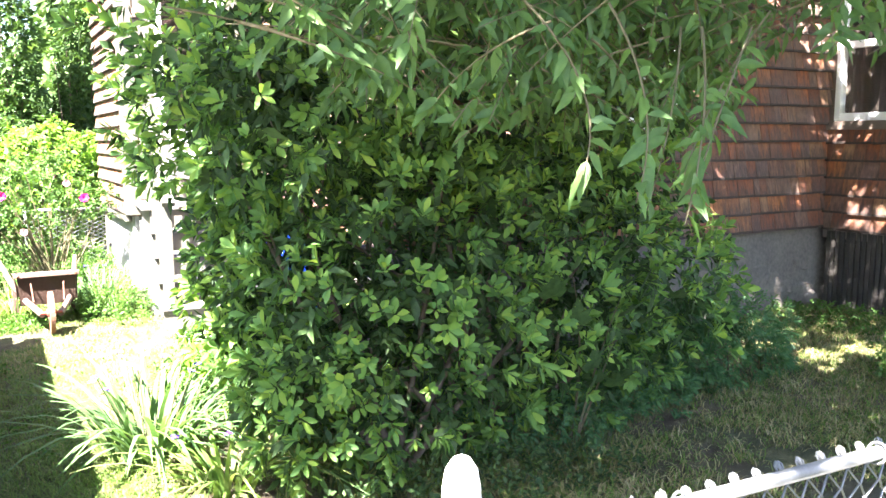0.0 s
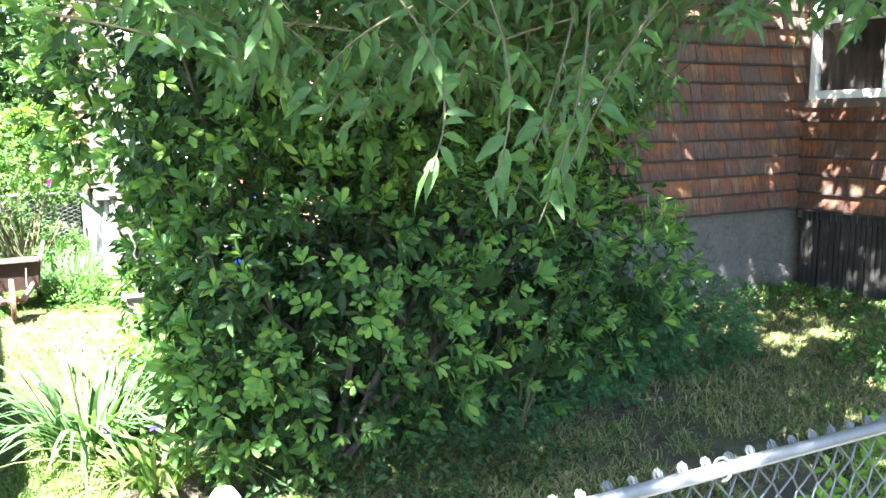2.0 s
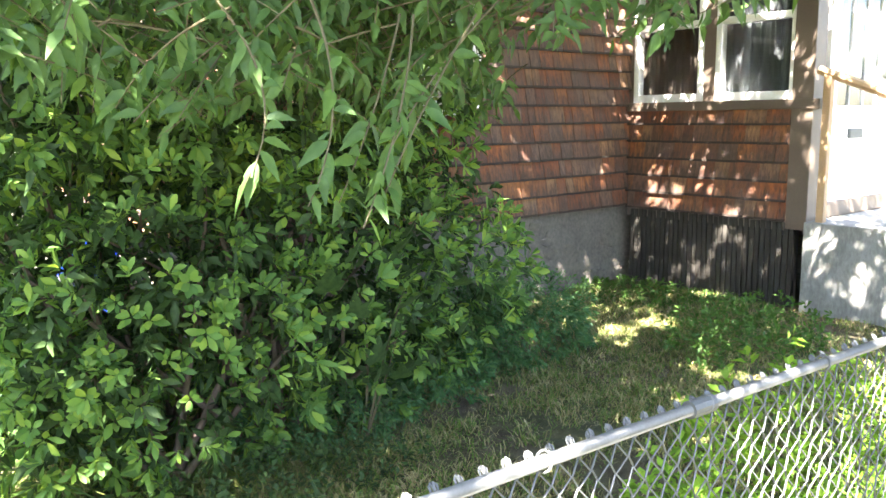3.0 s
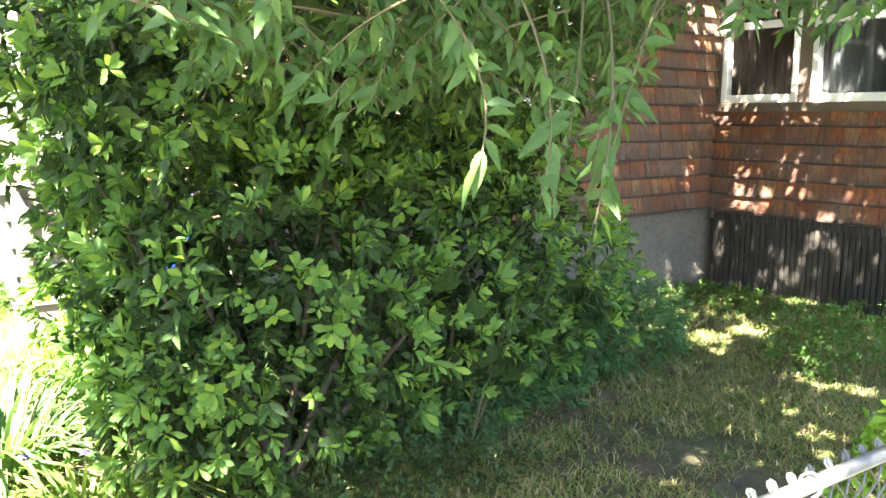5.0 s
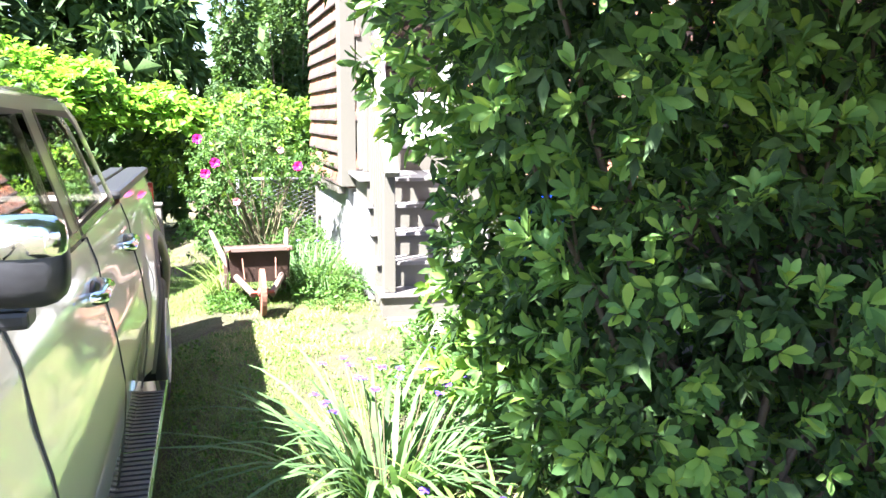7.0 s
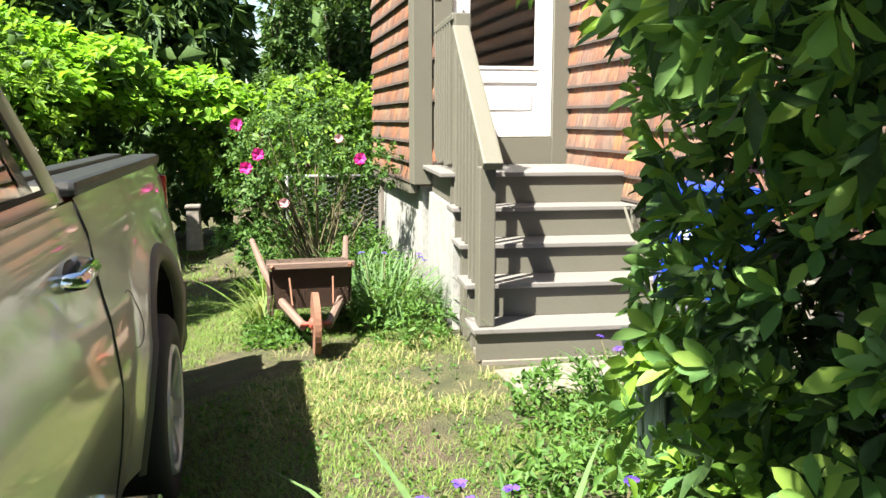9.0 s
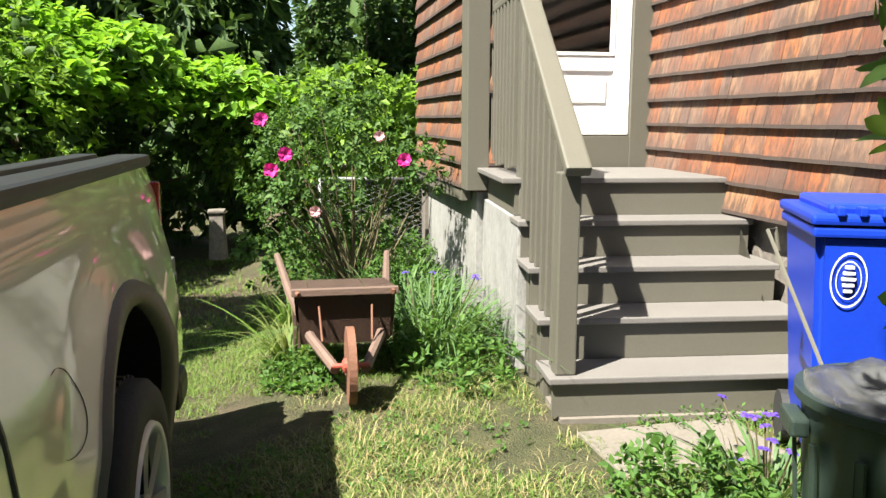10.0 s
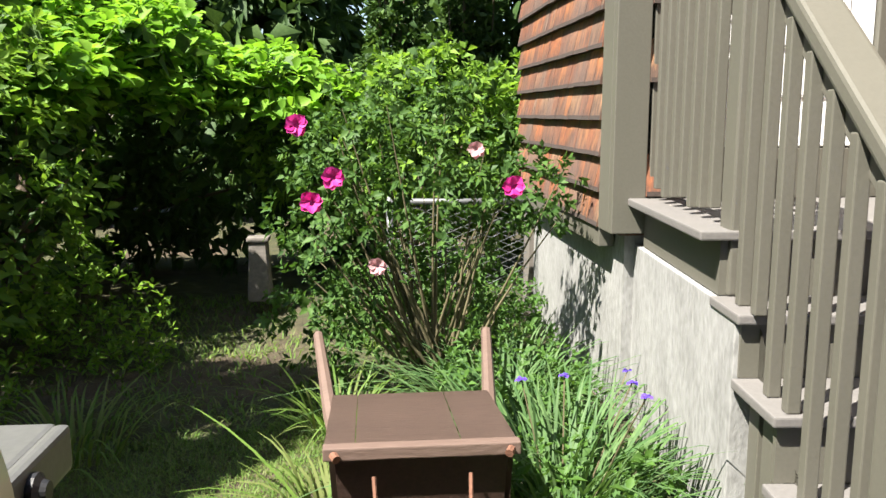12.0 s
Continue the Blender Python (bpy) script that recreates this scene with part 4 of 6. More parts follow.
for s in (-1, 1):
    board("side_board", [(s * 0.235, -0.28, 0.21), (s * 0.25, -0.28, 0.46), (s * 0.25, 0.30, 0.398), (s * 0.235, 0.30, 0.20)], 0.02 * s)
    bm = bmesh.new()
    tube(bm, [(s * 0.07, -0.60, 0.17), (s * 0.17, -0.30, 0.24), (s * 0.27, 0.3, 0.34), (s * 0.345, 0.90, 0.46)], [0.026, 0.026, 0.026, 0.02], 8)
    part("shaft", bm, REDBROWN, barrow)
    bm = bmesh.new()
    tube(bm, [(s * 0.13, -0.305, 0.40), (s * 0.12, -0.40, 0.25)], 0.006, 6)
    part("brace", bm, RUST, barrow)
    part("leg", block(s * 0.24 - 0.02, s * 0.24 + 0.02, 0.22, 0.27, 0.0, 0.34, 0.004), DARKWOOD, barrow)
    bm = bmesh.new()
    tube(bm, [(s * 0.235, -0.33, 0.475), (s * 0.225, -0.35, 0.47)], 0.012, 8)
    part("bolt", bm, RUST, barrow)
m = Matrix.Translation((0, -0.60, 0.185)) @ Euler((0, math.pi / 2, 0)).to_matrix().to_4x4()
wb = part("wheel", spun(bmesh.new(), [(0.15, -0.018), (0.18, -0.018), (0.18, 0.018), (0.15, 0.018)], 32, m), RUST, barrow, "narrow iron-tyred wooden wheel", smooth=False)
part("hub", spun(bmesh.new(), [(0.02, -0.04), (0.035, -0.03), (0.035, 0.03), (0.02, 0.04)], 12, m), RED, wb)
part("axle", spun(bmesh.new(), [(0.013, -0.085), (0.013, 0.085)], 10, m), RED, wb, "red painted axle")
for k in range(6):
    bm = bmesh.new()
    a = math.pi / 3 * k
    tube(bm, [m @ Vector((0.02 * math.cos(a), 0.02 * math.sin(a), 0)), m @ Vector((0.16 * math.cos(a), 0.16 * math.sin(a), 0))], 0.011, 6)
    part("spoke", bm, RUST, wb)

# ---- blue recycling cart ----
cart = tagged(empty("recycling_cart", 2.83, 6.58, 0.02, -22), "blue plastic recycling cart with a white seal", "recycling bin")
cart.matrix_basis = pose(2.83, 6.58, 0.02, 0, 0, -22) @ Matrix.Diagonal((0.86, 0.86, 0.95, 1))


def taper(bm, w0, d0, w1, d1, z0, z1, bevel=0.03):
    vs = []
    for w, d, z in ((w0, d0, z0), (w1, d1, z1)):
        vs.append([bm.verts.new((x * w / 2, y * d / 2, z)) for x, y in ((-1, -1), (1, -1), (1, 1), (-1, 1))])
    for i in range(4):
        bm.faces.new((vs[0][i], vs[0][(i + 1) % 4], vs[1][(i + 1) % 4], vs[1][i]))
    bm.faces.new(vs[0][::-1])
    bm.faces.new(vs[1])
    if bevel:
        bmesh.ops.bevel(bm, geom=[e for e in bm.edges], offset=bevel, segments=3, affect="EDGES")
    return bm


part("body", taper(bmesh.new(), 0.44, 0.46, 0.56, 0.60, 0.06, 0.98), BLUE, cart, smooth=False)
part("rim", block(-0.30, 0.30, -0.32, 0.30, 0.955, 0.995, 0.012), BLUE, cart)
bm = block(-0.31, 0.31, -0.33, 0.31, 1.0, 1.04, 0.015)
box(bm, -0.24, 0.24, -0.28, 0.26, 1.036, 1.075, 0.02)
for k in range(6):
    box(bm, -0.22 + k * 0.08, -0.19 + k * 0.08, -0.345, -0.24, 1.035, 1.068, 0.006)
part("lid", bm, BLUE, cart)
bm = bmesh.new()
tube(bm, [(-0.24, 0.31, 0.94), (0.24, 0.31, 0.94)], 0.014, 8)
part("grab_bar", bm, BLUE, cart)
for s in (-1, 1):
    m = Matrix.Translation((s * 0.24, 0.24, 0.11)) @ Euler((0, math.pi / 2, 0)).to_matrix().to_4x4()
    part("wheel", spun(bmesh.new(), [(0.02, -0.025), (0.11, -0.025), (0.11, 0.025), (0.02, 0.025)], 20, m), RUBBER, cart)
bm = bmesh.new()
for r0, r1 in ((0.064, 0.069), (0.045, 0.048)):
    n = 28
    for k in range(n):
        a, b = 2 * math.pi * k / n, 2 * math.pi * (k + 1) / n
        q = [(r0 * math.cos(a), r0 * 1.5 * math.sin(a)), (r1 * math.cos(a), r1 * 1.5 * math.sin(a)), (r1 * math.cos(b), r1 * 1.5 * math.sin(b)), (r0 * math.cos(b), r0 * 1.5 * math.sin(b))]
        bm.faces.new([bm.verts.new((x - 0.15, -0.296 - z * 0.076, 0.80 + z)) for x, z in q])
bmesh.ops.remove_doubles(bm, verts=bm.verts, dist=0.0005)
for k in range(5):
    w = 0.026 - 0.005 * abs(k - 2)
    box(bm, -0.15 - w, -0.15 + w, -0.301 - 0.0025 * (k - 1), -0.288, 0.755 + 0.022 * k, 0.765 + 0.022 * k)
part("seal", bm, WHITE, cart, "white printed oval seal")

# ---- rubbish can with a bag ----
can = tagged(empty("rubbish_can", 2.37, 5.80, 0.02), "round dark green rubbish can lined with a grey bag", "rubbish can")
can.matrix_basis = pose(2.37, 5.80, 0.02) @ Matrix.Diagonal((1, 1, 0.87, 1))
part("body", spun(bmesh.new(), [(0.20, 0.0), (0.225, 0.02), (0.265, 0.62), (0.285, 0.63), (0.285, 0.66), (0.25, 0.655), (0.22, 0.10)], 40), GREENBLACK, can, smooth=False)
for k in range(12):
    a = 2 * math.pi * k / 12
    part("rib", block(-0.012, 0.012, -0.006, 0.006, 0.03, 0.52, 0.003, Matrix.Rotation(a, 4, "Z") @ Matrix.Translation((0, 0.243, 0)) @ Euler((-0.065, 0, 0)).to_matrix().to_4x4()), GREENBLACK, can)
for s in (-1, 1):
    part("handle", block(-0.07, 0.07, 0.26, 0.31, 0.52, 0.58, 0.01, Matrix.Rotation(s * 1.2, 4, "Z")), GREENBLACK, can)
bm = bmesh.new()
n = 40
rings = []
for j, (r, z) in enumerate([(0.236, 0.50), (0.252, 0.62), (0.262, 0.672), (0.22, 0.66), (0.14, 0.60), (0.02, 0.58)]):
    ring = []
    for k in range(n):
        a = 2 * math.pi * k / n
        w = 0.010 * math.sin(5 * a + j) + 0.008 * math.sin(11 * a)
        cut = 0.04 * math.sin(a * 2 + 1.0) if j == 0 else 0
        ring.append(bm.verts.new(((r + w * (j > 2)) * math.cos(a), (r + w * (j > 2)) * math.sin(a), z + w + cut)))
    rings.append(ring)
for a, b in zip(rings, rings[1:]):
    for k in range(n):
        bm.faces.new((a[k], a[(k + 1) % n], b[(k + 1) % n], b[k]))
part("bag", bm, FILM, can, "crumpled translucent grey bag", smooth=True)
stick = tagged(empty("metal_rod", 2.4, 6.1, 0), "thin grey metal rod standing in the rubbish can", "rod")
bm = bmesh.new()
tube(bm, [(-0.08, -0.15, 0.42), (-0.065, 0.35, 0.953), (-0.03, 0.36, 0.957), (-0.02, 0.35, 0.88)], 0.007, 6)
part("rod", bm, OLIVE, stick)

# ---- chain-link fence ----
FY, FZ = 0.985, 1.038
fence = tagged(empty("chain_link_fence", 1.17, FY + 0.02, 0), "galvanised chain-link fence with a round top rail", "fence")
bm = bmesh.new()
tube(bm, [(0.0, 0, FZ), (8.5, -0.51, FZ)], 0.0138, 12)
part("top_rail", bm, ZINC, fence, smooth=True)
for x in (2.9, 5.4, 8.0):
    bm = bmesh.new()
    tube(bm, [(x, -0.045 - 0.06 * x, -0.1), (x, -0.045 - 0.06 * x, FZ + 0.05)], 0.024, 12)
    part("post", bm, ZINC, fence, smooth=True)
pitch, rise = 0.028, 0.0336
bm = bmesh.new()
pts = []
for k in range(31):
    pts.append(((pitch if k % 2 else 0.0), 0.004 if k % 2 else -0.004, 0.03 + k * rise))
pts += [(pitch * 0.10, 0.008, 0.03 + 30.45 * rise), (pitch * 0.3, 0.004, 0.03 + 30.3 * rise), (pitch * 0.25, -0.004, 0.03 + 29.9 * rise)]
tube(bm, pts, 0.0026, 5)
wire = None
for i in range(125):
    if wire is None:
        wire = part("wire", bm, ZINC, fence)
        ob = wire
    else:
        ob = part("wire", wire.data, ZINC, fence)
    x = 0.05 + i * pitch
    turned = Matrix.Diagonal((-1, 1, 1, 1)) if i % 2 else Matrix.Identity(4)
    ob.matrix_basis = pose(x + (pitch if i % 2 else 0), 0.022 - 0.06 * x, rng.uniform(-0.003, 0.003)) @ turned
for i in range(14):
    x = 0.35 + i * 0.5
    bm = bmesh.new()
    tube(bm, [(x + 0.006 * math.sin(a), -0.06 * x + 0.02 * math.cos(a), FZ + 0.02 * math.sin(a)) for a in np.linspace(0, 2 * math.pi, 14)], 0.003, 5, False)
    part("tie_wire", bm, ZINC, fence)
bm = bmesh.new()
tube(bm, [(1.29, -0.06 * 1.29, FZ), (1.37, -0.06 * 1.37, FZ)], 0.021, 12)
part("rail_sleeve", bm, ZINC, fence)
post = tagged(empty("white_gate_post", 1.144, 1.077, -0.053), "white painted round gate post with a domed cap", "post")
part("shaft", spun(bmesh.new(), [(0.0285, -0.1), (0.0285, 1.135)], 24), WHITE, post, smooth=True)
part("cap", spun(bmesh.new(), [(0.0285, 1.13), (0.034, 1.132), (0.034, 1.143), (0.031, 1.15), (0.0305, 1.17), (0.025, 1.20), (0.014, 1.217), (0.003, 1.222)], 24), WHITE, post, "domed white post cap", smooth=True)

# ---- behind the roses: low fence and a grey pillar ----
back_fence = tagged(empty("back_fence", 1.1, 11.0, 0), "low chain-link fence behind the rose bush", "fence")
bm = bmesh.new()
tube(bm, [(-0.1, 0, 0.81), (0.85, 0, 0.80)], 0.02, 10)
part("top_rail", bm, ZINC, back_fence, smooth=True)
bm = bmesh.new()
tube(bm, [(-0.1, 0, -0.1), (-0.1, 0, 0.84)], 0.022, 10)
part("post", bm, ZINC, back_fence, smooth=True)
for i in range(14):
    ob = part("wire", wire.data, ZINC, back_fence)
    ob.matrix_basis = pose(-0.05 + (i + i % 2) * 0.06, 0, 0) @ Matrix.Diagonal((-2.14 if i % 2 else 2.14, 1, 0.74, 1))
pillar = tagged(empty("garden_pedestal", 0.06, 11.85, 0), "pale grey stone garden pedestal in the shade", "pedestal")
part("shaft", taper(bmesh.new(), 0.17, 0.17, 0.13, 0.13, 0.0, 0.44, 0.012), STONE, pillar)
part("cap", block(-0.08, 0.08, -0.08, 0.08, 0.44, 0.475, 0.012), STONE, pillar)


# ---- plants ----
def blobs_points(blobs, count, shell=0.25, low=0.0):
    """Points near the skin of a union of ellipsoids, with the way outward at each."""
    areas = np.array([b[3] * b[4] + b[4] * b[5] + b[3] * b[5] for b in blobs])
    pts, outs = [], []
    need = count
    while need > 0:
        k = rng.choice(len(blobs), size=need * 2, p=areas / areas.sum())
        d = unit(rng.normal(size=(need * 2, 3)))
        b = np.array(blobs)[k]
        lump = 1 + 0.12 * np.sin(d[:, 0] * 7 + k) * np.cos(d[:, 2] * 6 - k) + 0.06 * np.sin(d[:, 1] * 17 + d[:, 2] * 13)
        r = (1 - shell * rng.random(need * 2) ** 1.6) * lump
        p = b[:, :3] + d * b[:, 3:] * r[:, None]
        inside = np.zeros(len(p), bool)
        for j, q in enumerate(blobs):
            e = (((p - np.array(q[:3])) / np.array(q[3:])) ** 2).sum(1)
            inside |= (e < (0.80 - shell * 0.9) ** 2) & (k != j)
        ok = ~inside & (p[:, 2] > low)
        n = unit(d / b[:, 3:])
        pts.append(p[ok][:need])
        outs.append(n[ok][:need])
        need -= len(pts[-1])
    return np.concatenate(pts), np.concatenate(outs)


def rosette(leaves, length, width, tilt, seed):
    """The leaves of one shoot tip, pointing along +z."""
    r = np.random.default_rng(seed)
    a = np.arange(leaves) * 2.399 + r.uniform(-0.3, 0.3, leaves)
    t = tilt + r.uniform(-0.25, 0.25, leaves) - np.linspace(0.0, 0.5, leaves)
    way = np.stack([np.cos(a) * np.sin(t), np.sin(a) * np.sin(t), np.cos(t)], -1)
    face = np.tile([0, 0, 1.0], (leaves, 1)) + 0.01
    base = np.stack([np.cos(a) * 0.006, np.sin(a) * 0.006, -np.linspace(0.0, 0.035, leaves)[::-1]], -1)
    L = length * r.uniform(0.7, 1.1, leaves)
    return base, way, face, L, L * width


def frames(out, spin):
    """Turns that carry +z to each outward way."""
    z = unit(out)
    x = unit(np.cross(np.where(np.abs(z[:, 2:]) < 0.9, [[0, 0, 1.0]], [[1.0, 0, 0]]), z))
    y = np.cross(z, x)
    c, s = np.cos(spin)[:, None], np.sin(spin)[:, None]
    return x * c + y * s, y * c - x * s, z


def clusters_mesh(name, pts, out, leaves, length, width, tilt, material, droop=0.25, simple=False, fold=0.22):
    """Many shoot tips joined in one mesh."""
    n = len(pts)
    x, y, z = frames(out, rng.uniform(0, 6.28, n))
    B, Wy, L, Wd, F = [], [], [], [], []
    size = rng.uniform(0.75, 1.2, n)
    kinds = rng.integers(0, 6, n)
    for kind in range(6):
        sel = np.where(kinds == kind)[0]
        base, way, face, ln, wd = rosette(leaves, length, width, tilt, kind)
        for i in range(leaves):
            to = lambda v: x[sel] * v[0] + y[sel] * v[1] + z[sel] * v[2]
            B.append(pts[sel] + to(base[i]) * size[sel][:, None])
            Wy.append(to(way[i]) + rng.normal(0, 0.12, (len(sel), 3)))
            F.append(to(face[i]))
            L.append(ln[i] * size[sel])
            Wd.append(wd[i] * size[sel])
    return leaf_mesh(name, np.concatenate(B), np.concatenate(Wy), np.concatenate(F), np.concatenate(L), np.concatenate(Wd), material, fold, droop, simple)


def stems(bm, root, tips, r0, bend=0.15, sides=5):
    for tip in tips:
        a, b = Vector(root) + Vector((rng.normal(0, 0.04), rng.normal(0, 0.04), 0)), Vector(tip)
        mid = a.lerp(b, 0.5) + Vector((rng.normal(0, bend), rng.normal(0, bend), abs(rng.normal(0, bend))))
        pts = [a.lerp(mid, t).lerp(mid.lerp(b, t), t) for t in np.linspace(0, 1, 7)]
        tube(bm, pts, [r0 * (1 - 0.85 * t) for t in np.linspace(0, 1, 7)], sides, False)
    return bm


SHRUB = [(1.91, 4.35, 0.95, 0.48, 0.5, 0.9), (2.08, 4.7, 0.55, 0.42, 0.4, 0.6), (2.1, 5.05, 2.0, 0.6, 0.5, 0.5), (2.35, 3.70, 0.85, 0.85, 0.72, 0.95), (3.15, 3.75, 0.80, 0.85, 0.68, 0.92), (1.85, 4.00, 1.95, 0.85, 0.85, 0.78),
         (2.80, 3.95, 2.00, 1.05, 0.95, 0.85), (3.85, 3.75, 0.75, 0.75, 0.62, 0.62), (2.20, 4.62, 1.3, 0.62, 0.65, 1.10),
         (3.85, 4.1, 1.75, 0.75, 0.6, 0.7), (1.85, 3.55, 0.45, 0.40, 0.35, 0.45), (2.3, 4.3, 2.9, 1.0, 0.8, 0.6), (3.5, 4.2, 2.7, 1.1, 0.6, 0.7)]
shrub = tagged(empty("flowering_shrub", 2.6, 3.9, 0), "large dense green shrub with rosettes of oval leaves", "shrub")
HERE = np.array([2.6, 3.9, 0])
bm = bmesh.new()
for root in ((-0.35, -0.3), (0.2, -0.35), (0.35, 0.0), (-0.1, 0.3), (0.9, -0.1), (-0.5, 0.5)):
    p, _ = blobs_points(SHRUB, 7, 0.5, 0.6)
    stems(bm, (*root, -0.05), [q - HERE for q in p], 0.022, 0.12)
tagged(part("stem_mass", bm, BARK, shrub, "bare brown branching stems", smooth=True), kind="stuff")
p, o = blobs_points(SHRUB, 4000, 0.36)
me = clusters_mesh("foliage", p - HERE, o + rng.normal(0, 0.3, p.shape) + [0, -0.1, 0.4], 8, 0.078, 0.40, 1.0, LEAF_SHRUB, 0.10)
tagged(part("foliage", me, LEAF_SHRUB, shrub, "mass of mid-green oval leaves"), kind="stuff")
# Inner leaves carry the shrub's inner shade in their colour.
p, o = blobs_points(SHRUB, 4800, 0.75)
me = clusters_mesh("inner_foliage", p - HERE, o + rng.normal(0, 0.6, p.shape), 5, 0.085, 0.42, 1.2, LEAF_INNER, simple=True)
tagged(part("inner_foliage", me, LEAF_INNER, shrub, "leaves deep in the shrub, darkened as if in shade"), kind="stuff")
tips = []
for kind in range(5):
    base, way, face, ln, wd = rosette(10, 0.086, 0.40, 1.0, 20 + kind)
    tips.append(leaf_mesh("shoot_tip", base, way, face, ln, wd, LEAF_SHRUB, 0.16, 0.08))
p, o = blobs_points(SHRUB, 1500, 0.06)
near = (o[:, 1] < -0.15) | (o[:, 0] < -0.3)
p, o = p[near][:270], o[near][:270]
x, y, z = frames(o + rng.normal(0, 0.25, p.shape) + [0, -0.1, 0.35], rng.uniform(0, 6.28, len(p)))
for i in range(len(p)):
    ob = part("shoot_tip", tips[i % 5], LEAF_SHRUB, shrub)
    m = Matrix((x[i], y[i], z[i])).transposed().to_4x4()
    ob.matrix_basis = Matrix.Translation(p[i] + z[i] * 0.04 - HERE) @ m @ Matrix.Scale(rng.uniform(0.8, 1.2), 4)

# shoots at the shrub's sunny edge
p = np.stack([rng.uniform(1.42, 1.66, 24), rng.uniform(4.3, 4.7, 24), rng.uniform(0.3, 0.9, 24)], -1)
p[:, 0] += 0.25 * np.abs(p[:, 1] - 4.5)
me = clusters_mesh("new_growth", p - HERE, rng.normal(0, 0.4, p.shape) + [-0.5, -0.4, 0.7], 7, 0.075, 0.5, 1.1, LEAF_SUN)
tagged(part("new_growth", me, LEAF_SUN, shrub, "bright new leaves in the sun"), kind="stuff")
p = np.stack([rng.uniform(1.68, 2.35, 360), rng.uniform(4.85, 5.35, 360), rng.uniform(1.4, 2.3, 360)], -1)
p = p[p[:, 0] > 1.45 + 0.45 * np.abs(1.75 - p[:, 2])]
me = clusters_mesh("outer_growth", p - HERE, rng.normal(0, 0.5, p.shape) + [-0.3, -0.3, 0.4], 8, 0.062, 0.42, 1.05, LEAF_SHRUB)
tagged(part("outer_growth", me, LEAF_SHRUB, shrub), kind="stuff")

# undergrowth: fine bluish foliage at the shrub's foot
fern = tagged(empty("low_shrub", 4.95, 3.85, 0), "low feathery bluish green shrub on the lawn", "shrub")
BL = [(0.0, 0.05, 0.22, 0.62, 0.42, 0.42), (-0.55, 0.05, 0.2, 0.5, 0.4, 0.45), (-1.1, -0.1, 0.12, 0.6, 0.4, 0.35), (-1.8, -0.25, 0.1, 0.7, 0.35, 0.28)]
LEAF_BLUE = leafy("bluish_leaf", [(0.045, 0.12, 0.06), (0.065, 0.16, 0.075), (0.085, 0.18, 0.065)])
p, o = blobs_points(BL, 2600, 0.35)
tagged(part("foliage", clusters_mesh("foliage", p, o + rng.normal(0, 0.4, p.shape), 7, 0.05, 0.3, 0.9, LEAF_BLUE, simple=True), LEAF_BLUE, fern), kind="stuff")
bm = bmesh.new()
stems(bm, (0, 0, -0.03), [(rng.uniform(-1.2, 0.5), rng.uniform(-0.2, 0.3), rng.uniform(0.25, 0.5)) for _ in range(14)], 0.008, 0.05, 4)
tagged(part("stem_mass", bm, TWIG, fern), kind="stuff")

# broad lobed leaves in the shade of the shrub, in its shade-darkened green
maple = tagged(empty("maple_sapling", 3.25, 3.25, 0), "maple sapling with broad dark lobed leaves", "sapling")
bm = bmesh.new()
stems(bm, (0, 0.15, -0.03), [(-0.15, 0.0, 1.0), (0.15, -0.05, 0.85), (0.05, -0.1, 0.6)], 0.01, 0.04, 5)
tagged(part("stem_mass", bm, TWIG, maple), kind="stuff")
LOBES = [(0.0, 0.0), (0.28, -0.06), (0.5, 0.18), (0.34, 0.28), (0.52, 0.62), (0.22, 0.5), (0.0, 1.0)]
outline = [(x, y) for x, y in LOBES] + [(-x, y) for x, y in LOBES[-2:0:-1]]
me = bpy.data.meshes.new("lobed_leaf")
bm = bmesh.new()
ring = [bm.verts.new((x, y, 0.10 * abs(x))) for x, y in outline]
mid = bm.verts.new((0, 0.4, -0.02))
for i in range(len(ring)):
    bm.faces.new((mid, ring[i], ring[(i + 1) % len(ring)]))
bm.to_mesh(me)
bm.free()
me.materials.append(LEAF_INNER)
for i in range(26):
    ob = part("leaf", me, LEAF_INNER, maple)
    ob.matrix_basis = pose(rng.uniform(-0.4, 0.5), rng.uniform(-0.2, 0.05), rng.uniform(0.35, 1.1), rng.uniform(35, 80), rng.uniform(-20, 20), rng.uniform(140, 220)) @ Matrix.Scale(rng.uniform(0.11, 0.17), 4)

# ---- tree over the front yard ----
tree = tagged(empty("ash_tree", 4.6, -1.9, 0), "tree with drooping branches of long pointed leaves", "tree")
TH = np.array([4.6, -1.9, 0])
bm = bmesh.new()
tube(bm, [(0, 0, -0.1), (0.02, 0.02, 0.5), (-0.05, 0.1, 1.6), (-0.1, 0.25, 3.0), (-0.2, 0.5, 4.4)], [0.26, 0.2, 0.17, 0.14, 0.09], 12)
part("trunk", bm, BARK, tree, "grey-brown furrowed trunk", smooth=True)


def drooping_branch(points):
    """Points along a hanging twig."""
    pts = [Vector(p) for p in points]
    return [pts[0].lerp(pts[1], t).lerp(pts[1].lerp(pts[2], t), t) for t in np.linspace(0, 1, 12)]


